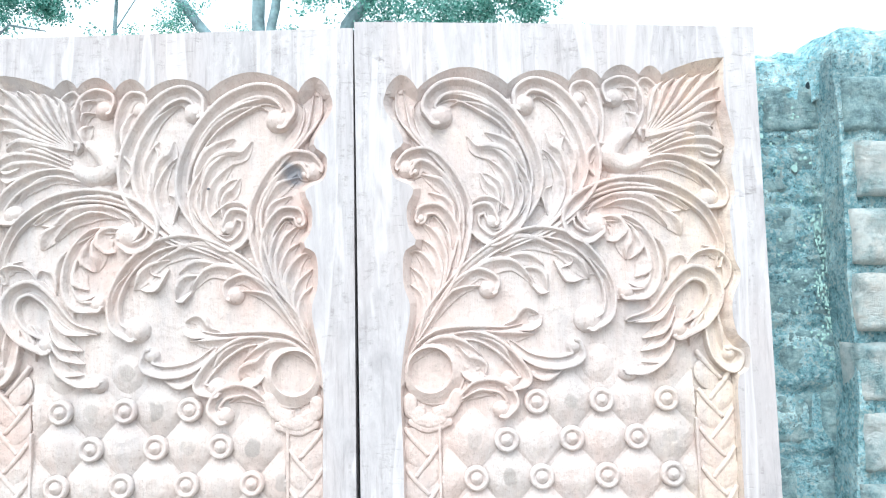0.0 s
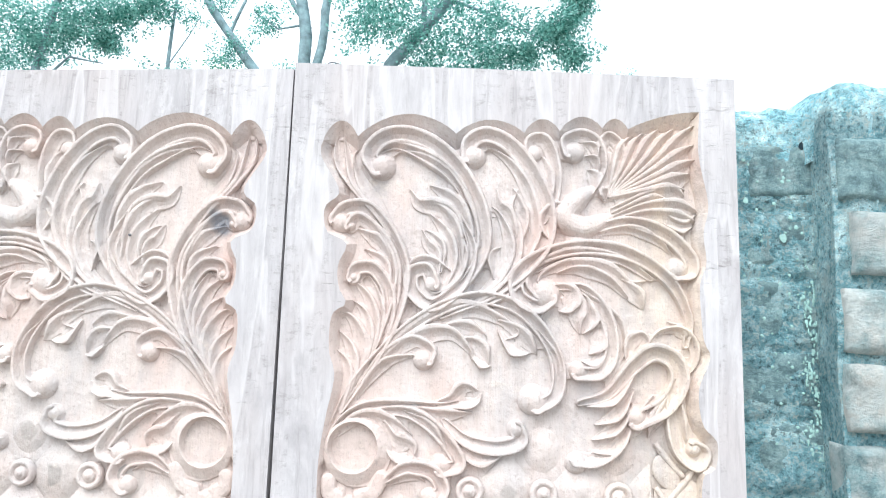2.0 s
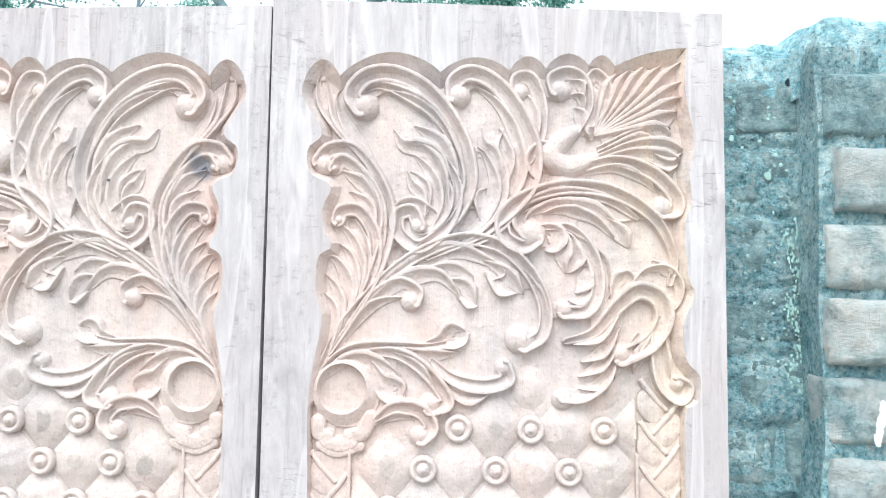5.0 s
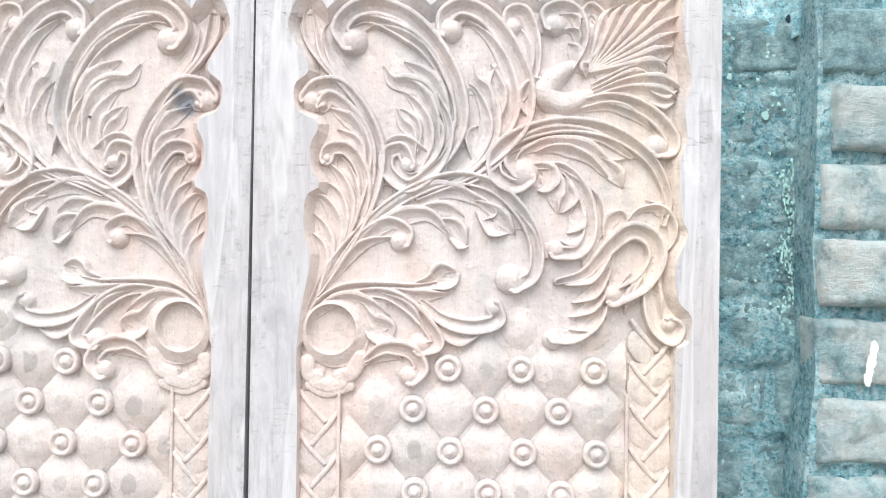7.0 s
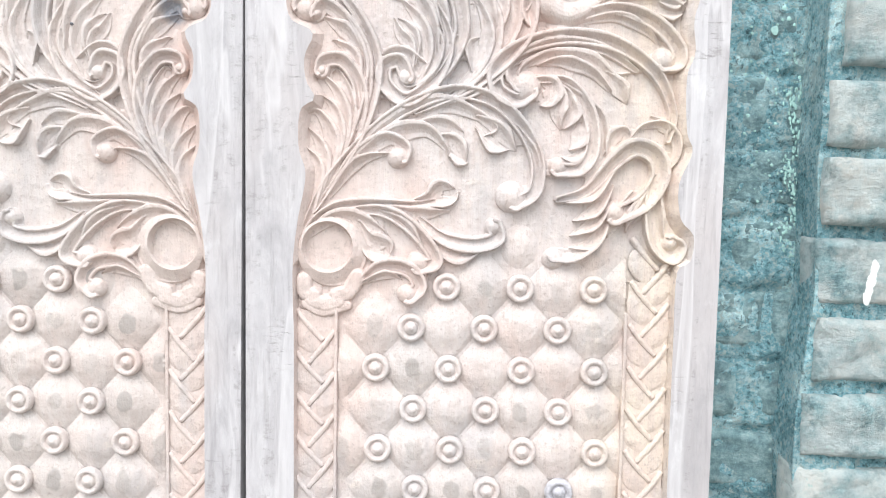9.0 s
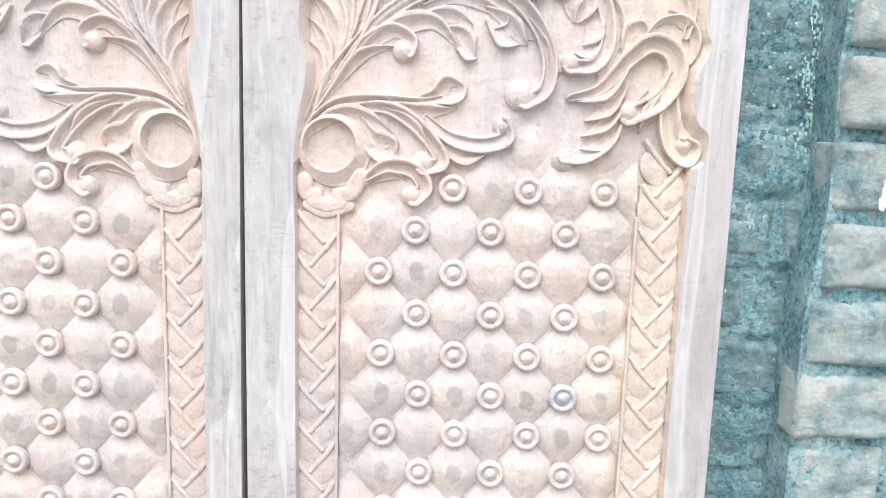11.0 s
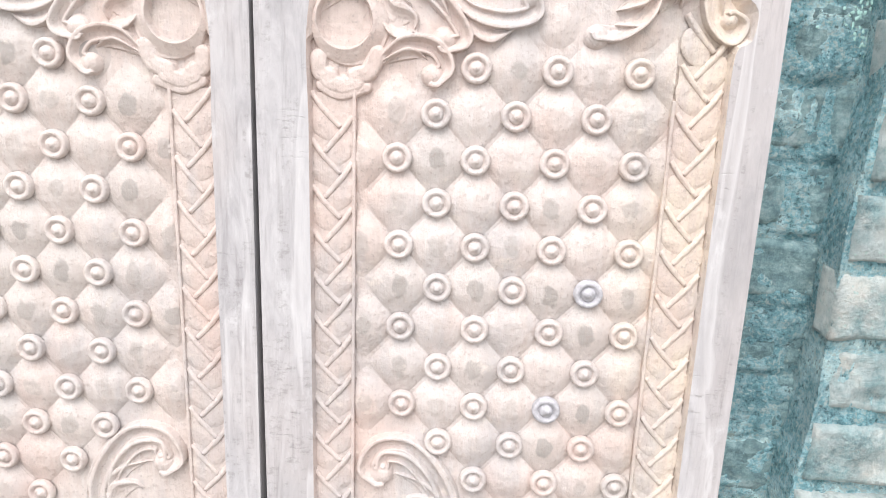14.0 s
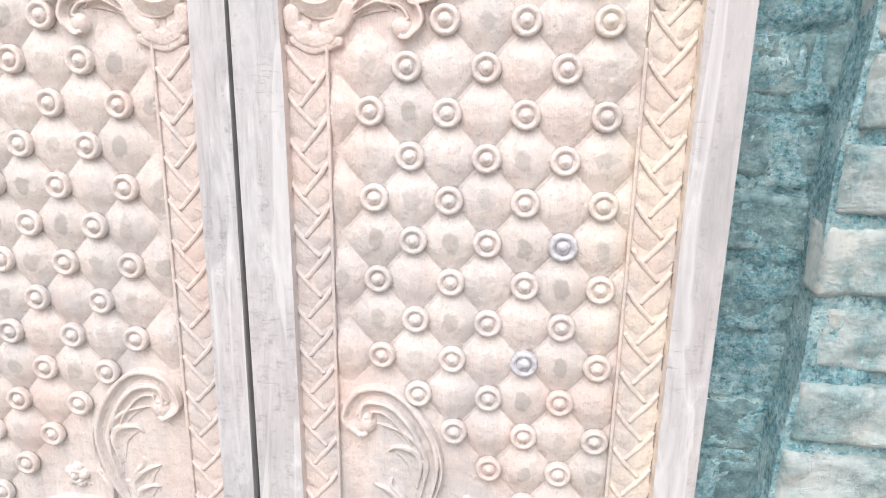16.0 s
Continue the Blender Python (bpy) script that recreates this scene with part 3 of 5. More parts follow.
def carve_all():
    carve("scroll", [(0.085, 1.659), (0.125, 1.726), (0.151, 1.785), (0.160, 1.845), (0.142, 1.893), (0.111, 1.928), (0.082, 1.929), (0.068, 1.914)], 0.0148, 0.0165, 0.0141, 0)
    carve("scroll", [(0.137, 1.763), (0.151, 1.808), (0.147, 1.860), (0.123, 1.898), (0.098, 1.916), (0.087, 1.905)], 0.0118, 0.0132, 0.0067, 0)
    carve("leaf", [(0.147, 1.852), (0.127, 1.882), (0.107, 1.895), (0.095, 1.902)], 0.0135, 0.0110, 0.0000, -1)
    carve("leaf", [(0.142, 1.800), (0.135, 1.852), (0.114, 1.870), (0.105, 1.874)], 0.0117, 0.0110, 0.0000, -1)
    carve("scroll", [(0.117, 1.711), (0.141, 1.770), (0.142, 1.815), (0.122, 1.846), (0.099, 1.847), (0.094, 1.835)], 0.0126, 0.0143, 0.0081, 0)
    carve("scroll", [(0.109, 1.703), (0.131, 1.763), (0.130, 1.803), (0.115, 1.835), (0.106, 1.832)], 0.0096, 0.0121, 0.0044, 0)
    carve("leaf", [(0.110, 1.703), (0.124, 1.763), (0.115, 1.806), (0.089, 1.835)], 0.0127, 0.0121, 0.0000, -1)
    carve("leaf", [(0.103, 1.696), (0.115, 1.748), (0.111, 1.785), (0.093, 1.805)], 0.0135, 0.0121, 0.0000, -1)
    carve("leaf", [(0.095, 1.681), (0.108, 1.733), (0.104, 1.762), (0.087, 1.784), (0.072, 1.777)], 0.0144, 0.0121, 0.0000, -1)
    carve("leaf", [(0.087, 1.666), (0.097, 1.710), (0.093, 1.741), (0.075, 1.765)], 0.0135, 0.0121, 0.0000, -1)
    carve("leaf", [(0.078, 1.644), (0.087, 1.688), (0.089, 1.718), (0.073, 1.740)], 0.0135, 0.0121, 0.0000, -1)
    carve("leaf", [(0.159, 1.860), (0.134, 1.912), (0.098, 1.957), (0.069, 1.990), (0.062, 2.019), (0.067, 2.037)], 0.0135, 0.0121, 0.0000, 1)
    carve("leaf", [(0.149, 1.890), (0.118, 1.934), (0.090, 1.973), (0.080, 2.002), (0.071, 2.034)], 0.0117, 0.0132, 0.0000, -1)
    carve("leaf", [(0.155, 1.882), (0.127, 1.930), (0.099, 1.970), (0.089, 2.001), (0.095, 2.016)], 0.0117, 0.0121, 0.0000, -1)
    carve("scroll", [(0.199, 1.798), (0.248, 1.837), (0.269, 1.891), (0.252, 1.954), (0.212, 2.008), (0.168, 2.032), (0.131, 2.030), (0.110, 2.007), (0.121, 1.986)], 0.0163, 0.0176, 0.0163, 0)
    carve("scroll", [(0.262, 1.882), (0.249, 1.936), (0.219, 1.981), (0.181, 2.006), (0.146, 2.018), (0.122, 2.008), (0.127, 1.996)], 0.0126, 0.0143, 0.0059, 0)
    carve("scroll", [(0.254, 1.921), (0.231, 1.966), (0.193, 1.997), (0.158, 2.009), (0.141, 2.004)], 0.0104, 0.0121, 0.0044, 0)
    carve("scroll", [(0.235, 1.921), (0.253, 1.876), (0.239, 1.830), (0.203, 1.801), (0.176, 1.818), (0.174, 1.841), (0.192, 1.847), (0.201, 1.829)], 0.0133, 0.0154, 0.0096, 0)
    carve("scroll", [(0.225, 1.913), (0.242, 1.871), (0.229, 1.837), (0.206, 1.819), (0.189, 1.826)], 0.0104, 0.0132, 0.0052, 0)
    carve("leaf", [(0.253, 1.876), (0.241, 1.918), (0.221, 1.946), (0.192, 1.964)], 0.0165, 0.0125, 0.0000, -1)
    carve("leaf", [(0.242, 1.891), (0.224, 1.924), (0.200, 1.934), (0.178, 1.938), (0.165, 1.959)], 0.0165, 0.0125, 0.0000, -1)
    carve("leaf", [(0.239, 1.853), (0.231, 1.898), (0.208, 1.931), (0.184, 1.937)], 0.0135, 0.0132, 0.0000, -1)
    carve("leaf", [(0.216, 1.823), (0.227, 1.861), (0.216, 1.898), (0.192, 1.926)], 0.0127, 0.0110, 0.0000, -1)
    carve("leaf", [(0.207, 1.838), (0.205, 1.868), (0.191, 1.884), (0.183, 1.904)], 0.0109, 0.0110, 0.0000, -1)
    carve("leaf", [(0.211, 1.846), (0.212, 1.875), (0.200, 1.893), (0.188, 1.902)], 0.0099, 0.0110, 0.0000, 1)
    carve("scroll", [(0.224, 1.846), (0.197, 1.860), (0.175, 1.854), (0.171, 1.833)], 0.0104, 0.0132, 0.0000, 1)
    carve("scroll", [(0.214, 1.786), (0.291, 1.824), (0.344, 1.877), (0.352, 1.930), (0.332, 1.982), (0.300, 2.021), (0.269, 2.034), (0.248, 2.023), (0.247, 2.005)], 0.0155, 0.0165, 0.0148, 0)
    carve("scroll", [(0.313, 1.847), (0.336, 1.899), (0.331, 1.944), (0.308, 1.989), (0.278, 2.014), (0.265, 2.010)], 0.0111, 0.0132, 0.0052, 0)
    carve("leaf", [(0.210, 1.783), (0.269, 1.817), (0.302, 1.854), (0.312, 1.899), (0.303, 1.935), (0.314, 1.961)], 0.0150, 0.0125, 0.0000, 1)
    carve("leaf", [(0.312, 1.884), (0.301, 1.922), (0.286, 1.939), (0.283, 1.962)], 0.0150, 0.0115, 0.0000, 1)
    carve("leaf", [(0.247, 1.802), (0.288, 1.839), (0.302, 1.884), (0.290, 1.921), (0.278, 1.936)], 0.0127, 0.0121, 0.0000, -1)
    carve("leaf", [(0.313, 1.877), (0.321, 1.914), (0.315, 1.941), (0.306, 1.962)], 0.0117, 0.0110, 0.0000, -1)
    carve("leaf", [(0.284, 1.839), (0.282, 1.869), (0.292, 1.880)], 0.0109, 0.0110, 0.0000, -1)
    carve("leaf", [(0.276, 1.824), (0.301, 1.862), (0.304, 1.877)], 0.0090, 0.0110, 0.0000, 1)
    carve("scroll", [(0.225, 1.792), (0.284, 1.811), (0.328, 1.847), (0.357, 1.880)], 0.0104, 0.0121, 0.0000, 0)
    carve("scroll", [(0.349, 1.915), (0.363, 1.952), (0.361, 1.997), (0.349, 2.027), (0.331, 2.027), (0.330, 2.010)], 0.0118, 0.0143, 0.0111, 0)
    carve("leaf", [(0.352, 1.930), (0.354, 1.967), (0.348, 1.997), (0.339, 2.009)], 0.0135, 0.0110, 0.0000, 1)
    carve("scroll", [(0.412, 1.956), (0.425, 1.990), (0.419, 2.022), (0.400, 2.035), (0.379, 2.028), (0.382, 2.011)], 0.0118, 0.0154, 0.0133, 0)
    carve("scroll", [(0.419, 1.998), (0.415, 2.019), (0.401, 2.026)], 0.0081, 0.0132, 0.0044, 0)
    carve("scroll", [(0.419, 1.983), (0.416, 2.001), (0.403, 2.007)], 0.0081, 0.0132, 0.0044, 0)
    carve("leaf", [(0.414, 1.960), (0.415, 1.978), (0.406, 1.989)], 0.0127, 0.0110, 0.0000, 1)
    carve("scroll", [(0.424, 1.956), (0.446, 1.991), (0.449, 2.019), (0.435, 2.034), (0.426, 2.023)], 0.0096, 0.0132, 0.0067, 0)
    carve("leaf", [(0.430, 1.960), (0.441, 1.990), (0.437, 2.019)], 0.0127, 0.0099, 0.0000, 1)
    carve("frond", [(0.434, 1.948), (0.450, 1.998), (0.465, 2.034)], 0.0177, 0.0143, 0.0000, 1)
    carve("frond", [(0.434, 1.948), (0.462, 1.998), (0.482, 2.039)], 0.0177, 0.0143, 0.0000, 1)
    carve("frond", [(0.434, 1.948), (0.474, 1.998), (0.502, 2.044)], 0.0177, 0.0143, 0.0000, 1)
    carve("frond", [(0.434, 1.948), (0.486, 1.997), (0.522, 2.044)], 0.0177, 0.0143, 0.0000, 1)
    carve("frond", [(0.434, 1.948), (0.503, 1.999), (0.549, 2.049)], 0.0177, 0.0143, 0.0000, 1)
    carve("frond", [(0.434, 1.948), (0.508, 1.990), (0.549, 2.022)], 0.0177, 0.0143, 0.0000, 1)
    carve("frond", [(0.434, 1.948), (0.509, 1.978), (0.549, 2.001)], 0.0177, 0.0143, 0.0000, 1)
    carve("frond", [(0.434, 1.948), (0.505, 1.966), (0.543, 1.981)], 0.0177, 0.0143, 0.0000, 1)
    carve("frond", [(0.434, 1.948), (0.496, 1.955), (0.534, 1.960)], 0.0177, 0.0143, 0.0000, 1)
    carve("frond", [(0.439, 1.935), (0.481, 1.950), (0.517, 1.958), (0.533, 1.951)], 0.0146, 0.0132, 0.0052, 1)
    carve("frond", [(0.440, 1.929), (0.481, 1.943), (0.511, 1.948)], 0.0135, 0.0121, 0.0044, 1)
    carve("frond", [(0.442, 1.925), (0.481, 1.937), (0.518, 1.939), (0.550, 1.930)], 0.0146, 0.0132, 0.0000, 1)
    carve("frond", [(0.437, 1.919), (0.482, 1.927), (0.518, 1.924), (0.547, 1.917)], 0.0146, 0.0132, 0.0000, -1)
    carve("calyx", [(0.418, 1.963), (0.394, 1.947), (0.377, 1.923), (0.401, 1.909), (0.440, 1.925)], 0.0215, 0.0204, 0.0, 2)
    carve("calyx", [(0.376, 1.896), (0.389, 1.888), (0.408, 1.896)], 0.0150, 0.0127, 0.0, 2)
    carve("scroll", [(0.373, 1.884), (0.355, 1.900), (0.350, 1.922), (0.364, 1.936), (0.375, 1.931)], 0.0104, 0.0132, 0.0074, 0)
    carve("leaf", [(0.430, 1.947), (0.430, 1.956), (0.436, 1.960)], 0.0127, 0.0132, 0.0000, 1)
    carve("scroll", [(0.408, 1.888), (0.386, 1.884), (0.364, 1.889), (0.352, 1.906)], 0.0089, 0.0121, 0.0000, 1)
    carve("scroll", [(0.410, 1.906), (0.460, 1.916), (0.508, 1.900), (0.537, 1.871), (0.539, 1.852), (0.523, 1.849)], 0.0133, 0.0154, 0.0141, 0)
    carve("scroll", [(0.413, 1.899), (0.463, 1.907), (0.499, 1.891), (0.518, 1.872)], 0.0096, 0.0121, 0.0044, 0)
    carve("leaf", [(0.511, 1.915), (0.528, 1.911), (0.545, 1.913)], 0.0117, 0.0132, 0.0000, 1)
    carve("leaf", [(0.511, 1.930), (0.530, 1.924), (0.550, 1.930)], 0.0109, 0.0121, 0.0000, -1)
    carve("scroll", [(0.532, 1.755), (0.536, 1.791), (0.511, 1.840), (0.460, 1.873), (0.401, 1.881), (0.347, 1.868), (0.316, 1.844), (0.316, 1.816), (0.339, 1.802), (0.356, 1.812)], 0.0141, 0.0165, 0.0178, 0)
    carve("scroll", [(0.489, 1.841), (0.445, 1.867), (0.389, 1.872), (0.350, 1.858), (0.334, 1.837), (0.343, 1.821)], 0.0126, 0.0132, 0.0081, 0)
    carve("leaf", [(0.339, 1.844), (0.383, 1.858), (0.431, 1.852), (0.460, 1.834), (0.483, 1.838)], 0.0162, 0.0121, 0.0000, -1)
    carve("scroll", [(0.457, 1.817), (0.431, 1.840), (0.395, 1.851), (0.365, 1.846)], 0.0111, 0.0143, 0.0044, 0)
    carve("leaf", [(0.453, 1.837), (0.467, 1.823), (0.479, 1.801)], 0.0154, 0.0121, 0.0000, -1)
    carve("scroll", [(0.357, 1.828), (0.402, 1.825), (0.430, 1.790), (0.437, 1.746), (0.423, 1.719), (0.394, 1.716)], 0.0126, 0.0143, 0.0111, 0)
    carve("scroll", [(0.394, 1.826), (0.441, 1.790), (0.452, 1.753), (0.446, 1.725)], 0.0096, 0.0121, 0.0000, 0)
    carve("leaf", [(0.365, 1.831), (0.385, 1.821), (0.381, 1.802), (0.369, 1.796)], 0.0172, 0.0132, 0.0000, 1)
    carve("leaf", [(0.377, 1.827), (0.394, 1.810), (0.392, 1.786), (0.396, 1.767)], 0.0154, 0.0121, 0.0000, 1)
    carve("leaf", [(0.402, 1.816), (0.411, 1.789), (0.401, 1.767)], 0.0144, 0.0110, 0.0000, -1)
    carve("leaf", [(0.427, 1.782), (0.421, 1.756), (0.408, 1.741)], 0.0154, 0.0121, 0.0000, 1)
    carve("scroll", [(0.433, 1.753), (0.417, 1.732), (0.398, 1.732)], 0.0089, 0.0110, 0.0052, 0)
    carve("scroll", [(0.396, 1.678), (0.432, 1.690), (0.465, 1.727), (0.491, 1.745), (0.516, 1.735), (0.522, 1.709), (0.503, 1.678), (0.468, 1.659)], 0.0163, 0.0176, 0.0141, 0)
    carve("feather", [(0.465, 1.717), (0.439, 1.686), (0.403, 1.674)], 0.0104, 0.0176, 0.0059, 0)
    carve("feather", [(0.464, 1.697), (0.444, 1.667), (0.415, 1.651)], 0.0104, 0.0176, 0.0000, 1)
    carve("feather", [(0.462, 1.679), (0.444, 1.651), (0.412, 1.632)], 0.0104, 0.0176, 0.0000, 1)
    carve("feather", [(0.461, 1.662), (0.447, 1.631), (0.418, 1.609), (0.392, 1.608)], 0.0118, 0.0187, 0.0126, 0)
    carve("feather", [(0.457, 1.644), (0.444, 1.625), (0.411, 1.617)], 0.0089, 0.0165, 0.0044, 0)
    carve("leaf", [(0.490, 1.688), (0.473, 1.659), (0.460, 1.630)], 0.0154, 0.0132, 0.0000, 1)
    carve("leaf", [(0.512, 1.696), (0.493, 1.662), (0.484, 1.637)], 0.0135, 0.0121, 0.0000, -1)
    carve("leaf", [(0.519, 1.711), (0.504, 1.674), (0.483, 1.637)], 0.0109, 0.0121, 0.0000, 1)
    carve("scroll", [(0.484, 1.754), (0.501, 1.772), (0.527, 1.774), (0.542, 1.756), (0.542, 1.733), (0.528, 1.711)], 0.0089, 0.0132, 0.0000, 0)
    carve("leaf", [(0.458, 1.731), (0.462, 1.756), (0.476, 1.767), (0.485, 1.760)], 0.0135, 0.0121, 0.0059, 1)
    carve("scroll", [(0.512, 1.703), (0.512, 1.663), (0.521, 1.625), (0.542, 1.607), (0.551, 1.621), (0.541, 1.628)], 0.0118, 0.0154, 0.0096, 0)
    carve("leaf", [(0.519, 1.703), (0.523, 1.660), (0.531, 1.631)], 0.0117, 0.0121, 0.0000, 1)
    carve("leaf", [(0.511, 1.784), (0.523, 1.776), (0.535, 1.761)], 0.0099, 0.0110, 0.0000, 1)
    carve("scroll", [(0.066, 1.622), (0.103, 1.696), (0.174, 1.771), (0.247, 1.808), (0.303, 1.804), (0.343, 1.774), (0.367, 1.730), (0.365, 1.689), (0.342, 1.672)], 0.0126, 0.0165, 0.0178, 0)
    carve("scroll", [(0.342, 1.769), (0.363, 1.737), (0.371, 1.701)], 0.0089, 0.0121, 0.0000, 0)
    carve("leaf", [(0.109, 1.696), (0.174, 1.763), (0.240, 1.796), (0.292, 1.783), (0.314, 1.767), (0.300, 1.757)], 0.0172, 0.0132, 0.0000, -1)
    carve("leaf", [(0.292, 1.780), (0.317, 1.767), (0.341, 1.738)], 0.0154, 0.0121, 0.0000, -1)
    carve("leaf", [(0.292, 1.767), (0.312, 1.744), (0.332, 1.740)], 0.0117, 0.0121, 0.0000, 1)
    carve("leaf", [(0.116, 1.703), (0.174, 1.752), (0.223, 1.764), (0.250, 1.743), (0.256, 1.728)], 0.0162, 0.0132, 0.0000, -1)
    carve("leaf", [(0.211, 1.771), (0.248, 1.772), (0.275, 1.761)], 0.0135, 0.0121, 0.0000, -1)
    carve("leaf", [(0.241, 1.756), (0.264, 1.749), (0.278, 1.722)], 0.0144, 0.0121, 0.0000, -1)
    carve("leaf", [(0.256, 1.735), (0.271, 1.725), (0.282, 1.723)], 0.0099, 0.0121, 0.0000, 1)
    carve("scroll", [(0.102, 1.681), (0.138, 1.729), (0.174, 1.752), (0.200, 1.742), (0.198, 1.727)], 0.0104, 0.0143, 0.0126, 0)
    carve("scroll", [(0.095, 1.666), (0.138, 1.719), (0.176, 1.732), (0.179, 1.727)], 0.0104, 0.0132, 0.0044, 0)
    carve("scroll", [(0.064, 1.593), (0.079, 1.637), (0.114, 1.664), (0.169, 1.669), (0.213, 1.670), (0.242, 1.676)], 0.0104, 0.0143, 0.0000, 1)
    carve("leaf", [(0.213, 1.673), (0.232, 1.679), (0.246, 1.693), (0.265, 1.690)], 0.0135, 0.0121, 0.0000, -1)
    carve("leaf", [(0.213, 1.669), (0.239, 1.672), (0.261, 1.675), (0.270, 1.687)], 0.0099, 0.0121, 0.0000, 1)
    carve("leaf", [(0.176, 1.666), (0.220, 1.658), (0.259, 1.661)], 0.0117, 0.0132, 0.0000, -1)
    carve("scroll", [(0.117, 1.658), (0.169, 1.660), (0.203, 1.645), (0.230, 1.618), (0.241, 1.596), (0.220, 1.589)], 0.0133, 0.0154, 0.0133, 0)
    carve("scroll", [(0.169, 1.659), (0.199, 1.645), (0.221, 1.618), (0.227, 1.608)], 0.0104, 0.0132, 0.0052, 0)
    carve("scroll", [(0.221, 1.650), (0.250, 1.627), (0.288, 1.619), (0.318, 1.627), (0.316, 1.643)], 0.0141, 0.0143, 0.0104, 0)
    carve("leaf", [(0.236, 1.625), (0.265, 1.605), (0.302, 1.612)], 0.0154, 0.0121, 0.0000, -1)
    carve("leaf", [(0.071, 1.622), (0.110, 1.650), (0.147, 1.648), (0.180, 1.630)], 0.0154, 0.0132, 0.0000, 1)
    carve("leaf", [(0.143, 1.644), (0.158, 1.624), (0.180, 1.617), (0.183, 1.604)], 0.0154, 0.0121, 0.0000, 1)
    carve("leaf", [(0.146, 1.616), (0.161, 1.603), (0.183, 1.602)], 0.0109, 0.0121, 0.0000, -1)
    carve("scroll", [(0.142, 1.565), (0.172, 1.588), (0.206, 1.585), (0.221, 1.565), (0.209, 1.551)], 0.0141, 0.0154, 0.0126, 0)
    carve("scroll", [(0.142, 1.564), (0.178, 1.578), (0.202, 1.569)], 0.0089, 0.0121, 0.0044, 0)
    carve("shell", [(0.072, 1.569), (0.074, 1.554), (0.085, 1.549)], 0.0135, 0.0105, 0.0, 2)
    carve("shell", [(0.141, 1.575), (0.131, 1.556), (0.115, 1.550)], 0.0135, 0.0105, 0.0, 2)
    carve("shell", [(0.083, 1.544), (0.100, 1.538), (0.117, 1.543)], 0.0135, 0.0105, 0.0, 2)
    carve("shell", [(0.075, 1.538), (0.098, 1.528), (0.128, 1.537)], 0.0089, 0.0088, 0.0000, 2)
    carve("scroll", [(0.202, 0.837), (0.237, 0.917), (0.245, 0.984), (0.223, 1.039), (0.188, 1.074), (0.150, 1.072), (0.133, 1.041), (0.149, 1.025)], 0.0156, 0.0154, 0.0148, 0)
    carve("scroll", [(0.216, 0.857), (0.253, 0.936), (0.253, 0.993), (0.228, 1.048), (0.194, 1.079), (0.156, 1.079)], 0.0094, 0.0132, 0.0000, 0)
    carve("scroll", [(0.231, 0.974), (0.214, 1.021), (0.186, 1.052), (0.159, 1.056), (0.155, 1.041)], 0.0125, 0.0132, 0.0070, 0)
    carve("leaf", [(0.227, 0.917), (0.234, 0.974), (0.210, 1.012), (0.173, 1.030)], 0.0143, 0.0110, 0.0000, -1)
    carve("leaf", [(0.224, 0.936), (0.221, 0.978), (0.198, 0.991), (0.184, 0.986)], 0.0178, 0.0099, 0.0000, -1)
    carve("leaf", [(0.189, 0.836), (0.200, 0.887), (0.186, 0.916), (0.164, 0.934)], 0.0207, 0.0110, 0.0000, -1)
    carve("leaf", [(0.182, 0.836), (0.194, 0.877), (0.181, 0.893), (0.168, 0.897)], 0.0178, 0.0099, 0.0000, -1)
    carve("leaf", [(0.195, 0.857), (0.198, 0.907), (0.187, 0.932), (0.191, 0.946)], 0.0167, 0.0110, 0.0000, 1)
    carve("scroll", [(0.215, 0.816), (0.268, 0.846), (0.320, 0.852), (0.363, 0.837)], 0.0140, 0.0143, 0.0000, 0)
    carve("scroll", [(0.224, 0.837), (0.277, 0.862), (0.337, 0.857), (0.384, 0.829)], 0.0109, 0.0132, 0.0000, 0)
    carve("leaf", [(0.251, 0.847), (0.257, 0.878), (0.266, 0.917)], 0.0248, 0.0110, 0.0000, 1)
    carve("rosette", [(0.304, 0.907), (0.311, 0.911)], 0.0150, 0.0105, 0.0088, 2)
    carve("rosette", [(0.299, 0.910), (0.298, 0.918)], 0.0150, 0.0105, 0.0088, 2)
    carve("rosette", [(0.295, 0.906), (0.288, 0.907)], 0.0150, 0.0105, 0.0088, 2)
    carve("rosette", [(0.298, 0.900), (0.295, 0.893)], 0.0150, 0.0105, 0.0088, 2)
    carve("rosette", [(0.304, 0.902), (0.309, 0.896)], 0.0150, 0.0105, 0.0088, 2)
    carve("rosette", [(0.298, 0.905), (0.302, 0.905)], 0.0110, 0.0135, 0.0078, 2)


carve_all()
CARVING = relief([k for k in STROKES if k[1][0][1] > 1.3], 0.036, 0.576, 1.505, 2.072, 0.00072, (0.1090, 1.606, 0.0460, 0.0325))
CARVING += relief([k for k in STROKES if k[1][0][1] < 1.3], 0.110, 0.420, 0.790, 1.105, 0.00085)


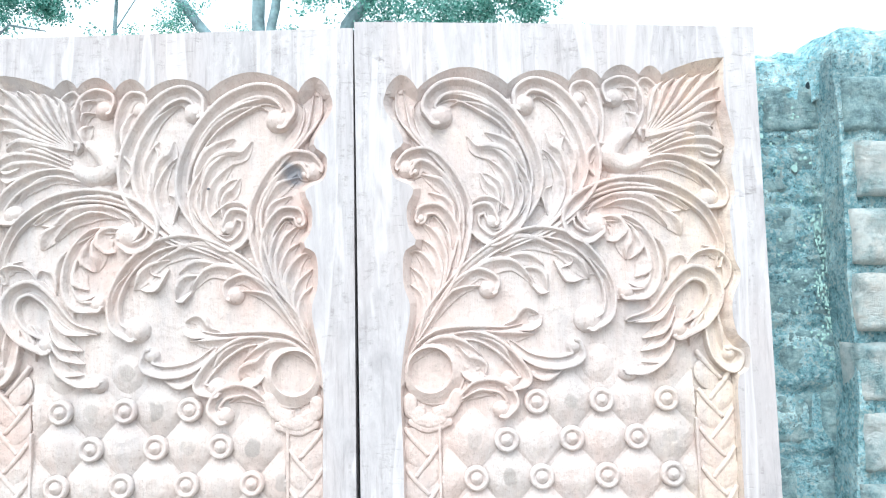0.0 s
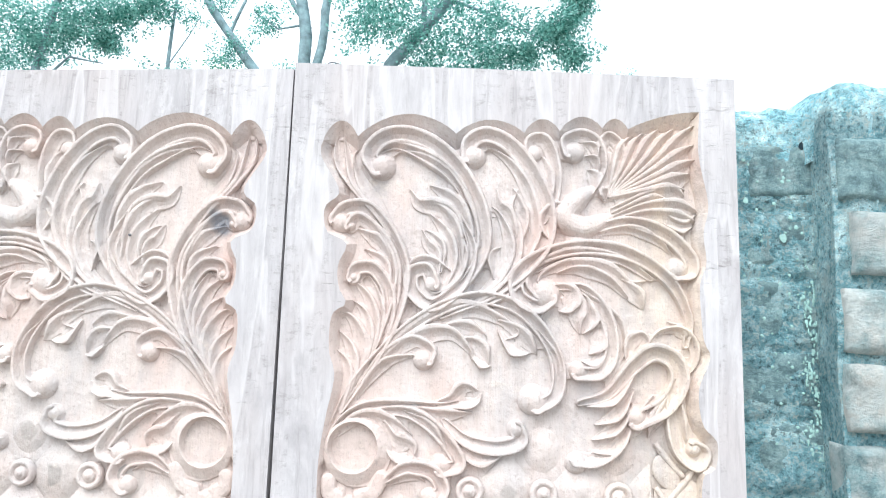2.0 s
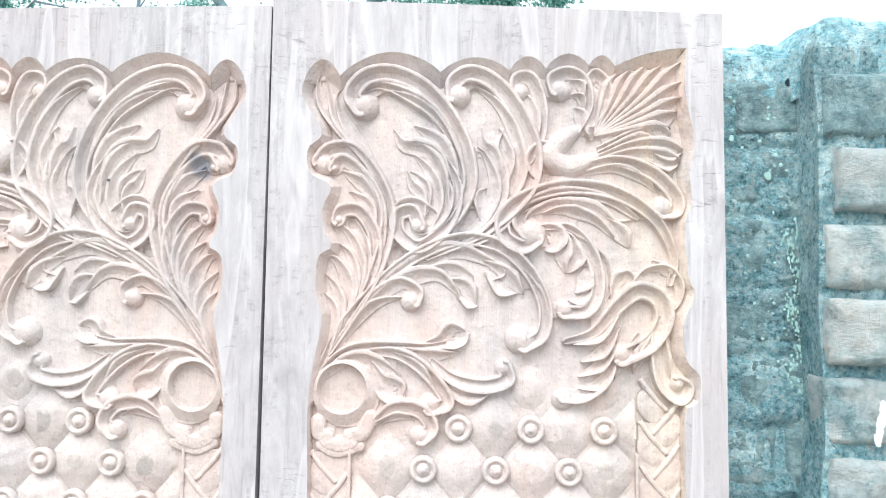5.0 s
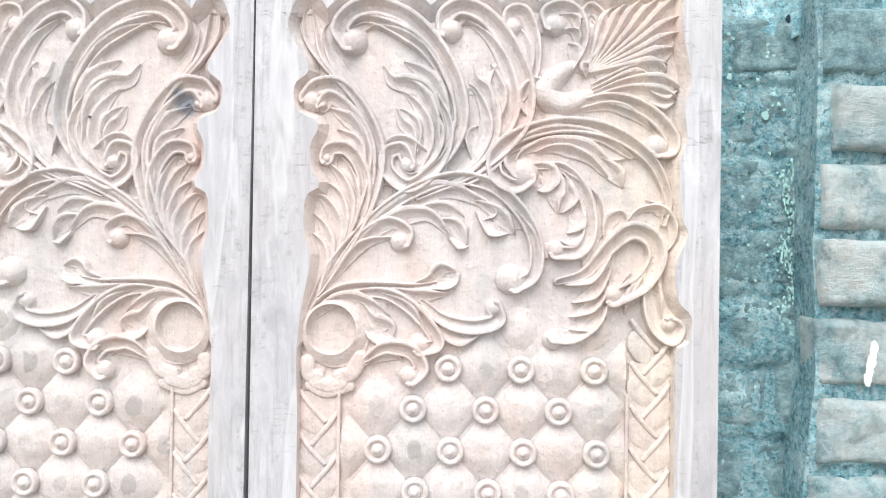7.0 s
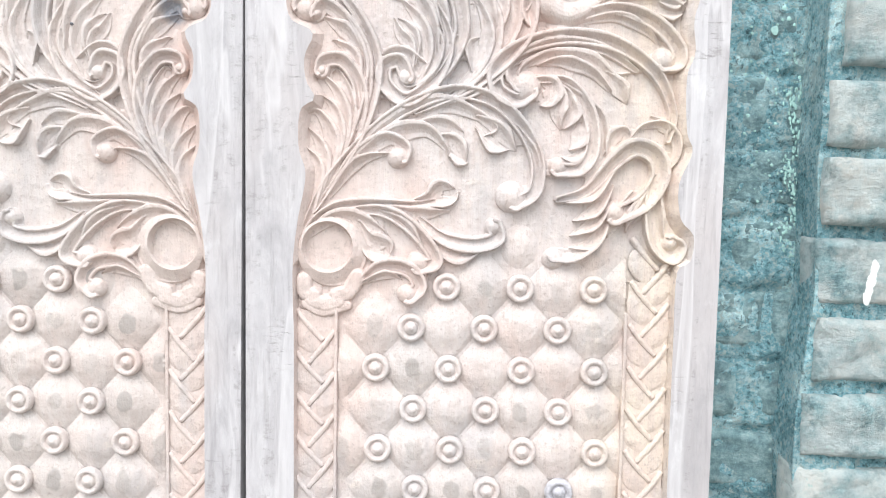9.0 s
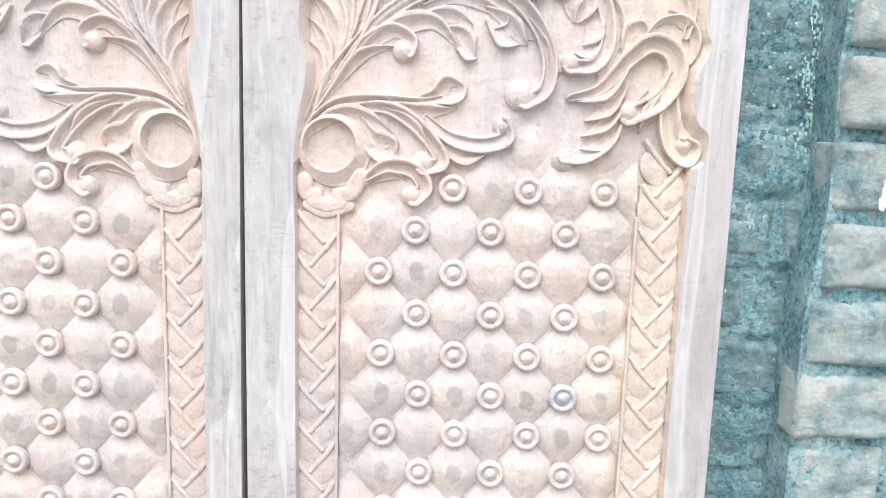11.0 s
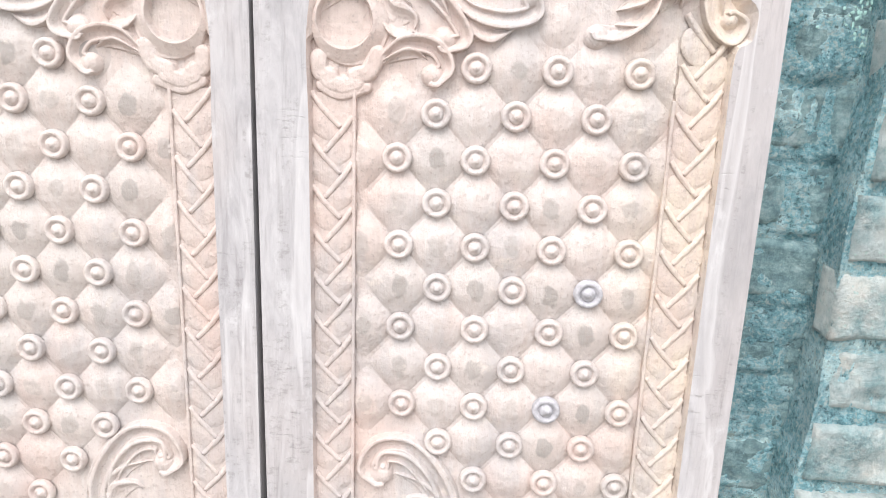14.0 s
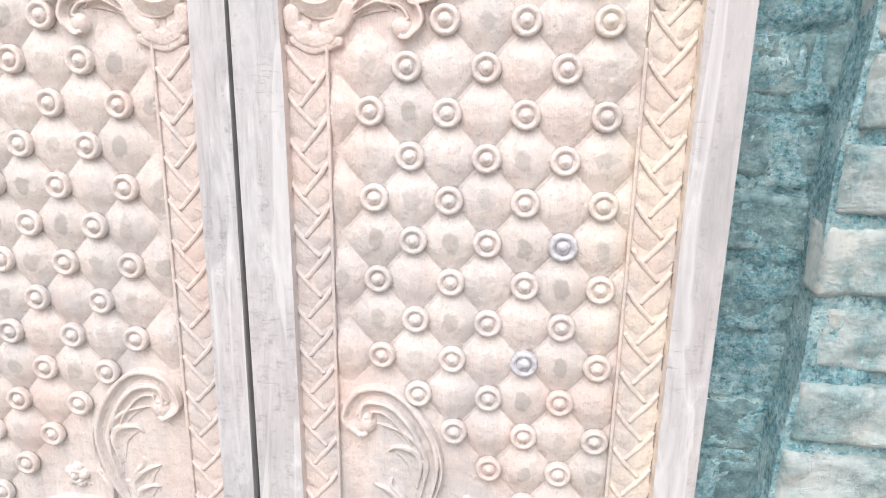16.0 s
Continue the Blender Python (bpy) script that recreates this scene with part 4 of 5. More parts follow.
def door_leaf(name, inner, top_in, top_out, label):
    leaf = tagged(new(name), label, "door", "pair of carved door leaves")
    door_frame(inner, top_in, top_out, leaf, 0.013 if inner else 0.0)
    child("panel", box_mesh("panel", max(inner, 0.03), 0.585, GROUND, 0.036, 0.06, 2.09, CARVED), leaf, label="smooth pinkish sunk ground of the carving")
    bead = box_mesh("bead", -0.0022, 0.0022, -0.004, 0.006, 0.15, 1.535, CARVED, 0.0015)
    for x in (0.1145, 0.4875, 0.0595, 0.5475):
        child("bead", bead, leaf, (x, GROUND - 0.004, 0))
    # plaited borders
    band = box_mesh("plait_ground", -0.0262, 0.0262, -0.001, 0.004, 0.15, 1.530, CARVED)
    for x0, first in ((0.0615, 1.500), (0.4905, 1.6005)):
        child("plait_ground", band, leaf, (x0 + 0.0255, GROUND - 0.003, 0.045 if x0 > 0.3 else 0))
        z = first
        while z > 0.66:
            child("strand", STRAND_L, leaf, (x0, GROUND - 0.003, z))
            child("strand", STRAND_R, leaf, (x0, GROUND - 0.003, z - 0.0275))
            child("pad", PAD_L, leaf, (x0, GROUND - 0.003, z))
            child("pad", PAD_R, leaf, (x0, GROUND - 0.003, z - 0.0275))
            z -= 0.0555
    # quilted field with turned bosses
    for row in range(-4, 17):
        z = ROW0 - row * PITCH_Z
        drift = 0.038 * (ROW0 - z)
        even = row % 2 == 0
        for k in range(-1, 5):
            x = (0.2605 if even else 0.2135) + (k - 1) * PITCH_X + drift
            # ring at the crossing
            under_leaf = z > 1.60 or (z > 1.52 and x < 0.25)
            in_medal = z < 1.12 and x < 0.211 + (1.088 - z) * 0.95
            if 0.135 < x < 0.475 and not under_leaf and not in_medal:
                blue = inner == 0 and any(abs(x - bx) < 0.025 and abs(z - bz) < 0.025 for bx, bz in STAINED)
                child("ring_boss", RING_BLUE if blue else RING, leaf, (x, GROUND - 0.006, z), "turned boss with a blue-grey stain" if blue else "")
            # cushion centred half a column aside
            cx = x + PITCH_X / 2
            covered = z > 1.66 or (z > 1.60 and cx < 0.30) or (z > 1.55 and cx < 0.16) or (z < 1.10 and cx < 0.185 + (1.088 - z) * 0.95)
            if covered:
                continue
            sink = 0.0045 if z > 1.60 or (z > 1.55 and cx < 0.25) else 0.0
            if 0.164 < cx < 0.438:
                child("cushion", PILLOW, leaf, (cx, GROUND + 0.0006 + sink, z))
            elif 0.085 < cx <= 0.164 or 0.438 <= cx < 0.522:
                cut = pillow("cushion", PITCH_X / 2 - 0.0006, PITCH_Z - 0.0006, 0.0115, CUSHION, max(-1, 0.1166 - cx), min(1, 0.4858 - cx))
                child("cushion", cut, leaf, (cx, GROUND + 0.0006 + sink, z))
    for nm, me in CARVING:
        child(nm, me, leaf)
    return leaf


right_leaf = door_leaf("door_leaf", 0.0, 2.135, 2.112, "pale carved hardwood door leaf with scrolling leaves and quilted field")
right_leaf.location = (0, 1.15, 0)
left_leaf = door_leaf("door_leaf", 0.0105, 2.126, 2.122, "pale carved hardwood door leaf, mirrored scrolls, dark knot near its top")
left_leaf.location, left_leaf.scale = (0.0085, 1.15, 0), (-1, 1, 1)

# ---- masonry ----
wall_y = 1.238


def rough_block(name, lx, ly, lz, seed, material, amp=0.004):
    """A worn brick with broken edges, its front at y = 0, its left foot at the origin."""
    rnd, nx, nz = random.Random(seed), 26, 14
    off = Vector((rnd.uniform(0, 90), rnd.uniform(0, 90), rnd.uniform(0, 90)))
    verts, faces = [], []
    for i in range(nx + 1):
        for j in range(nz + 1):
            u, v = i / nx, j / nz
            x, z = u * lx, v * lz
            edge = min(u * lx, (1 - u) * lx, v * lz, (1 - v) * lz)
            p = Vector((x, 0, z)) * 26 + off
            d = amp * 1.7 * noise.fractal(p, 0.8, 2.1, 5)
            drop = 0.009 * max(0, 1 - edge / 0.007) ** 1.3
            wob = 0.0045 * noise.noise(p * 0.7 + Vector((5, 5, 5)))
            wob2 = 0.0045 * noise.noise(p * 0.7 + Vector((9, 1, 5)))
            on = 1 if edge < 0.001 else 0.3
            verts.append((x + wob * on, drop + d, z + wob2 * on))
    n1 = nz + 1
    for i in range(nx):
        for j in range(nz):
            a = i * n1 + j
            faces.append((a, a + n1, a + n1 + 1, a + 1))
    border = [i * n1 for i in range(nx + 1)] + [nx * n1 + j for j in range(1, n1)] + [i * n1 + nz for i in range(nx - 1, -1, -1)] + [j for j in range(nz - 1, 0, -1)]
    b0 = len(verts)
    for b in border:
        x, _, z = verts[b]
        verts.append((x, ly, z))
    m = len(border)
    for k in range(m):
        j = (k + 1) % m
        faces.append((border[j], border[k], b0 + k, b0 + j))
    return mesh_of(name, verts, faces, material)


def sheet(name, x0, x1, z0, z1, y, step, amp, material, seed=0, course=0.0):
    """An uneven rendered face that looks towards -y."""
    nx, nz = int((x1 - x0) / step), int((z1 - z0) / step)
    verts, faces = [], []
    for i in range(nx + 1):
        for j in range(nz + 1):
            x, z = x0 + (x1 - x0) * i / nx, z0 + (z1 - z0) * j / nz
            p = Vector((x * 14 + seed, 0, z * 14))
            joint = 0.0
            if course:
                row = math.floor((2.05 - z) / course)
                dz = abs((2.05 - z) / course - row - 0.5) * course
                dx = abs(((x + 0.07 * (row % 2) + 0.02 * noise.noise(Vector((row * 3.3, 0, 0)))) / 0.15) % 1 - 0.5) * 0.15
                joint = 0.006 * max(0, 1 - (course / 2 - dz) / 0.012) + 0.005 * max(0, 1 - (0.075 - dx) / 0.010)
            verts.append((x, y + joint + amp * noise.fractal(p, 0.7, 2.1, 6), z))
    for i in range(nx):
        for j in range(nz):
            a = i * (nz + 1) + j
            faces.append((a, a + nz + 1, a + nz + 2, a + 1))
    return mesh_of(name, verts, faces, material)


wall = tagged(new("wall_north", box_mesh("wall_north", -4.0, 0.95, wall_y + 0.012, wall_y + 0.30, 0.0, 2.085, MORTAR)), "old brick wall under blue-green algae", "wall", kind="structure")
child("render_coat", sheet("render_coat", 0.50, 0.80, 0.3, 2.09, wall_y - 0.001, 0.004, 0.007, MORTAR, 0, 0.0985), wall)
pier = tagged(new("pier", box_mesh("pier", 0.735, 1.45, 1.186, 1.60, 0.0, 2.075, JOINT)), "projecting old brick pier with wide mossy joints", "pier", kind="structure")
child("render_coat", sheet("render_coat", 0.752, 1.20, 0.3, 2.075, 1.177, 0.006, 0.008, JOINT, 7), pier)


def pier_edge(z):
    """How far the pier's broken edge steps out towards the leaves, lower down."""
    f = lambda a: max(0.0, min(1.0, a))
    return -0.014 * f((1.56 - z) / 0.2) - 0.013 * f((1.16 - z) / 0.12) - 0.016 * f((0.95 - z) / 0.06)


def slope_sheet(x0, x1, y0, y1, z0, z1, nx, nz, amp):
    """The plastered reveal that runs from the wall out to the pier's front."""
    verts, faces = [], []
    for i in range(nx + 1):
        for j in range(nz + 1):
            u, z = 4.5 * i / nx, z0 + (z1 - z0) * j / nz
            sway = 0.010 * noise.noise(Vector((0, 3, z * 6)))
            p = Vector((u * 1.4, 2.0, z * 15))
            s = min(1, u)
            s = s * s * (3 - 2 * s)
            run = x0 + (x1 - x0) * u if u < 1 else x1 + 0.024 * (u - 1)
            verts.append((run + sway * 0.6 + pier_edge(z), y0 + (y1 - y0) * s + amp * noise.fractal(p, 0.7, 2.1, 6), z))
    for i in range(nx):
        for j in range(nz):
            a = i * (nz + 1) + j
            faces.append((a, a + nz + 1, a + nz + 2, a + 1))
    return mesh_of("render_coat", verts, faces, MORTAR)


child("render_coat", slope_sheet(0.733, 0.729, wall_y + 0.016, 1.171, 0.3, 2.075, 64, 320, 0.005), pier)

# coping along the top
cope = new("coping", None)
tagged(cope, "rough pale mortar coping on the wall, sky glare put into its colour", "coping", kind="structure")


def coping_mesh(x0, x1, seed):
    n, verts, faces, m = int((x1 - x0) / 0.010), [], [], 7
    for i in range(n + 1):
        x = x0 + (x1 - x0) * i / n
        f = max(0.0, min(1.0, (x - 0.712) / 0.045))
        f = f * f * (3 - 2 * f)
        y0, y1, z0 = wall_y - 0.004 - 0.062 * f, wall_y + 0.30, 2.066 + 0.014 * f + 0.02 * max(0, x - 0.74)
        prof = [(y0 + 0.006, -0.050), (y0 - 0.004, 0.012), (y0 + 0.010, 0.034), (y0 + 0.05, 0.048), ((y0 + y1) / 2, 0.054), (y1, 0.040), (y1, -0.020)]
        for j, (y, z) in enumerate(prof):
            p = Vector((x * 21 + seed, y * 17, j * 3.1))
            verts.append((x, y + 0.007 * noise.fractal(p, 0.7, 2, 5), z0 + z + 0.009 * noise.fractal(p + Vector((9, 4, 2)), 0.7, 2, 5)))
    for i in range(n):
        for j in range(m - 1):
            a = i * m + j
            faces.append((a, a + m, a + m + 1, a + 1))
    faces += [tuple(range(m)), tuple(range(n * m, n * m + m))[::-1]]
    return mesh_of("coping", verts, faces, CAP)


child("cap", coping_mesh(-2.0, 1.5, 1), cope)

# proud bricks of the pier, course by course
sizes = (0.115, 0.165, 0.215, 0.150)
blocks = {(k, v): rough_block("brick", L, 0.05, 0.084, 31 * k + v, BRICK) for k, L in enumerate(sizes) for v in range(3)}
rnd = random.Random(5)
for course in range(0, 15):
    top = 1.934 - 0.1005 * course
    x = 0.735 + rnd.uniform(-0.005, 0.007) + (0.012 if course == 0 else 0) + pier_edge(top - 0.04)
    first = (2, 1, 3, 2, 1, 2, 1, 0, 2, 3)[course % 10]
    k = first
    while x < 1.12:
        b = child("brick", blocks[(k, rnd.randrange(3))], pier, (x, 1.152 + 0.010 * min(1, course / 7) + rnd.uniform(-0.004, 0.006), top - 0.082 + rnd.uniform(-0.002, 0.002)))
        b.rotation_euler = (0, radians(rnd.uniform(-0.8, 0.8)), radians(rnd.uniform(-1.5, 1.5)))
        x += sizes[k] + rnd.uniform(0.013, 0.02)
        k = rnd.randrange(4)

# one flush mossy course under the coping of the pier
top_blocks = [rough_block("brick", L, 0.03, 0.084, 700 + i, WALLBRICK, 0.0045) for i, L in enumerate((0.15, 0.19))]
x = 0.738
while x < 1.12:
    k = rnd.randrange(2)
    child("brick", top_blocks[k], pier, (x, 1.160 + rnd.uniform(0, 0.004), 1.953))
    x += (0.15, 0.19)[k] + 0.014

# flush mossy bricks of the wall beside the leaves
flat_blocks = [rough_block("brick", L, 0.03, 0.080, 400 + i, WALLBRICK, 0.0035) for i, L in enumerate((0.10, 0.14, 0.17))]
for course in range(0, 15):
    top = 2.050 - 0.0985 * course
    x = 0.515 + rnd.uniform(-0.03, 0.03)
    while x < 0.716:
        k = rnd.randrange(3)
        if rnd.random() < 0.85:
            child("brick", flat_blocks[k], wall, (x, wall_y - 0.004 + rnd.uniform(0, 0.005), top - 0.081))
        x += (0.10, 0.14, 0.17)[k] + rnd.uniform(0.010, 0.016)


def blot(name, parent, material, spots, y):
    """A run of splashes: low irregular mounds at (x, z, radius across, radius up)."""
    verts, faces = [], []
    r2 = random.Random(len(spots) + 3)
    for x, z, rx, rz in spots:
        b0, seg = len(verts), 11
        verts.append((x, y + 0.0004, z))
        for k in range(seg):
            t, j = 2 * math.pi * k / seg, r2.uniform(0.7, 1.2)
            verts.append((x + rx * j * math.cos(t), y + 0.0015, z + rz * j * math.sin(t)))
        for k in range(seg):
            faces.append((b0, b0 + 1 + k, b0 + 1 + (k + 1) % seg))
    return child(name, mesh_of(name, verts, faces, material), parent)


r3 = random.Random(11)
run = [(0.726 + 0.007 * math.sin(k * 0.09) + r3.gauss(0, 0.006), 1.878 - k * 0.00125 + r3.gauss(0, 0.003), r3.uniform(0.0006, 0.0024), r3.uniform(0.0008, 0.0042)) for k in range(230)]
blot("lichen_run", wall, LICHEN, run, wall_y - 0.006)
blot("lichen_spots", wall, LICHEN, [(0.687 + r3.uniform(-0.06, 0.03), r3.uniform(1.80, 2.03), q, q) for q in (0.0035, 0.002, 0.003, 0.002, 0.0045, 0.002, 0.003, 0.002, 0.0025, 0.002, 0.003, 0.0022, 0.002, 0.003)] + [(0.690, 1.911, 0.006, 0.006)]
     + [(0.690 + r3.gauss(0, 0.022), r3.uniform(1.62, 2.04), q, q * r3.uniform(0.7, 1.2)) for q in [r3.uniform(0.0008, 0.0026) for _ in range(70)]], wall_y - 0.007)
# no recess: a near-black splash with the hole's shade in its colour
blot("hole", wall, HOLE, [(0.722, 2.046, 0.0065, 0.008)], wall_y - 0.009)
blot("paint_dab", pier, PAINT, [(0.785 + 0.0012 * k, 1.560 + 0.0062 * k, 0.0055, 0.007) for k in range(8)], 1.146)

# ---- ground behind and before the wall ----
ground = tagged(new("ground", mesh_of("ground", [(-400, -400, 0), (400, -400, 0), (400, 400, 0), (-400, 400, 0)], [(0, 1, 2, 3)], SOIL)), "bare trodden earth", "ground", kind="structure")


# ---- trees beyond the wall ----
def limb(pts, r0, r1, seg=9):
    """A tapering crooked limb through a few points."""
    r0, r1 = r0 * 0.62, r1 * 0.62
    p = [Vector(q) for q in pts]
    verts, faces, rows = [], [], 0
    total = len(p) - 1
    for i in range(total):
        for k in range(5 + (i == total - 1)):
            t = k / 5
            c = p[i].lerp(p[i + 1], t)
            c += Vector((noise.noise(c * 1.7), noise.noise(c * 1.7 + Vector((4, 4, 4))), 0)) * r0 * 0.8
            f = (i + t) / total
            r = (r0 + (r1 - r0) * f) * (1 + 0.12 * noise.noise(c * 3))
            d = (p[i + 1] - p[i]).normalized()
            a = d.orthogonal().normalized()
            b = d.cross(a)
            for s in range(seg):
                an = 2 * math.pi * s / seg
                verts.append(c + (a * math.cos(an) + b * math.sin(an)) * r)
            rows += 1
    for i in range(rows - 1):
        for s in range(seg):
            faces.append((i * seg + s, i * seg + (s + 1) % seg, (i + 1) * seg + (s + 1) % seg, (i + 1) * seg + s))
    return verts, faces


def joined(name, pieces, material, smooth=True):
    verts, faces = [], []
    for v, f in pieces:
        o = len(verts)
        verts += v
        faces += [tuple(o + i for i in q) for q in f]
    return mesh_of(name, verts, faces, material, smooth)


def foliage(clumps, count, size, seed):
    """Many small folded leaves scattered through uneven clumps (x, y, z, radius)."""
    r, verts, faces = random.Random(seed), [], []
    for x, y, z, rad in clumps:
        twigs = [Vector((r.gauss(0, 0.45), r.gauss(0, 0.45), r.gauss(0, 0.36))) * rad for _ in range(max(4, int(count * 1.9 / 16)))]
        for tw in twigs:
            sprig = Vector((r.uniform(-1, 1), r.uniform(-1, 1), r.uniform(-0.7, 0.4))).normalized()
            for q in range(16):
                c = Vector((x, y, z)) + tw + sprig * (q / 16) * rad * 0.38 + Vector((r.gauss(0, 1), r.gauss(0, 1), r.gauss(0, 1))) * size * 0.8
                d = (sprig + Vector((r.uniform(-1, 1), r.uniform(-1, 1), r.uniform(-1.1, 0.3)))).normalized()
                n = d.cross(Vector((r.uniform(-1, 1), r.uniform(-1, 1), r.uniform(-1, 1)))).normalized()
                L, W = size * r.uniform(0.55, 1.2), size * r.uniform(0.16, 0.3)
                o = len(verts)
                verts += [c, c + d * L * 0.5 + n * W, c + d * L, c + d * L * 0.5 - n * W]
                faces.append((o, o + 1, o + 2, o + 3))
    return verts, faces


def tree(name, limbs, clumps, count, size, seed, label, leaves=LEAVES):
    t = tagged(new(name), label, "tree", "trees beyond the wall")
    t.location = limbs[0][0][0]
    back = -Vector(t.location)
    child("trunk", joined("trunk", [limb(*limbs[0])], BARK), t, back)
    for l in limbs[1:]:
        child("branch", joined("branch", [limb(*l)], BARK), t, back)
    v, f = foliage(clumps, count, size, seed)
    child("crown", mesh_of("crown", v, f, leaves, False), t, back)
    return t


tree("tree", [([(-1.9, 9, 0), (-2.1, 9, 3), (-2.16, 9, 5.2), (-2.30, 9, 6.6), (-2.45, 9.1, 9.0)], 0.17, 0.10),
              ([(-2.06, 9, 4.4), (-2.03, 9, 5.4), (-1.93, 9, 6.6), (-1.6, 9, 8.5)], 0.11, 0.07),
              ([(-2.18, 9, 5.9), (-2.55, 9, 6.5), (-2.8, 9, 7.4)], 0.06, 0.03),
              ([(-2.3, 9, 5.95), (-2.6, 9, 5.9), (-2.95, 9, 6.15)], 0.025, 0.01)],
     [(-2.5, 9, 7.6, 0.8), (-1.6, 9, 8.2, 0.9), (-2.75, 9, 6.05, 0.22), (-2.5, 9.3, 5.35, 0.25), (-1.85, 9.2, 5.3, 0.2), (-2.9, 9, 7.7, 0.6)], 260, 0.055, 1, "tall slim tree with a forked grey trunk")
tree("tree", [([(-2.3, 9.6, 0), (-2.75, 9.6, 4.6), (-3.05, 9.6, 5.5), (-3.5, 9.6, 6.1), (-4.1, 9.6, 7.0), (-4.8, 9.6, 8.2)], 0.13, 0.08),
              ([(-2.95, 9.6, 5.4), (-2.75, 9.6, 5.6), (-2.5, 9.6, 5.3)], 0.02, 0.01),
              ([(-3.5, 9.6, 6.1), (-3.3, 9.6, 6.6), (-3.2, 9.7, 7.3)], 0.04, 0.02)],
     [(-3.4, 9.6, 5.95, 0.26), (-3.65, 9.6, 6.6, 0.24), (-4.6, 9.6, 8.0, 0.9), (-3.2, 9.7, 7.5, 0.6), (-3.5, 9.6, 5.75, 0.3)], 220, 0.05, 2, "leaning grey tree with sparse leaves")
tree("tree", [([(-1.3, 8.6, 0), (-1.25, 8.6, 4.2), (-1.0, 8.6, 5.2), (-0.52, 8.6, 5.85), (0.1, 8.6, 6.45), (0.7, 8.6, 7.2), (1.2, 8.6, 8.4)], 0.16, 0.09),
              ([(-0.62, 8.6, 5.85), (-0.55, 8.5, 6.4), (-0.75, 8.5, 7.2)], 0.06, 0.03),
              ([(-0.3, 8.6, 6.1), (0.25, 8.5, 5.85), (0.9, 8.5, 5.5)], 0.035, 0.012),
              ([(0.2, 8.6, 6.6), (0.9, 8.5, 6.5), (1.6, 8.5, 6.2)], 0.04, 0.012)],
     [(-1.1, 8.6, 6.2, 0.62), (-0.9, 8.4, 5.7, 0.5), (-1.3, 8.6, 5.9, 0.45), (-0.5, 8.6, 5.45, 0.42), (0.0, 8.5, 5.6, 0.50), (-0.3, 8.7, 6.2, 0.5), (0.35, 8.5, 5.75, 0.40), (0.25, 8.6, 5.3, 0.42),
      (0.65, 8.6, 5.35, 0.28), (-0.6, 8.6, 6.8, 0.7), (0.95, 8.5, 5.6, 0.22), (1.15, 8.5, 5.75, 0.24), (1.35, 8.5, 6.05, 0.2), (1.0, 8.6, 6.5, 0.3), (1.25, 8.5, 5.35, 0.2), (0.1, 8.6, 7.2, 0.9), (1.3, 8.6, 8.2, 1.0), (-0.2, 8.8, 5.15, 0.4)],
     640, 0.060, 3, "broad leafy tree with a slanting limb")
tree("tree", [([(-4.2, 9.4, 0), (-4.22, 9.4, 4.5), (-4.28, 9.4, 5.6), (-4.22, 9.4, 6.6), (-4.4, 9.4, 7.8)], 0.055, 0.025),
              ([(-4.25, 9.4, 5.6), (-4.0, 9.4, 6.0), (-3.85, 9.4, 6.3)], 0.015, 0.006)],
     [(-4.4, 9.4, 7.4, 0.5), (-3.95, 9.4, 6.2, 0.2), (-4.35, 9.4, 5.4, 0.3), (-4.05, 9.4, 5.4, 0.28)], 110, 0.05, 4, "thin sapling with few leaves")
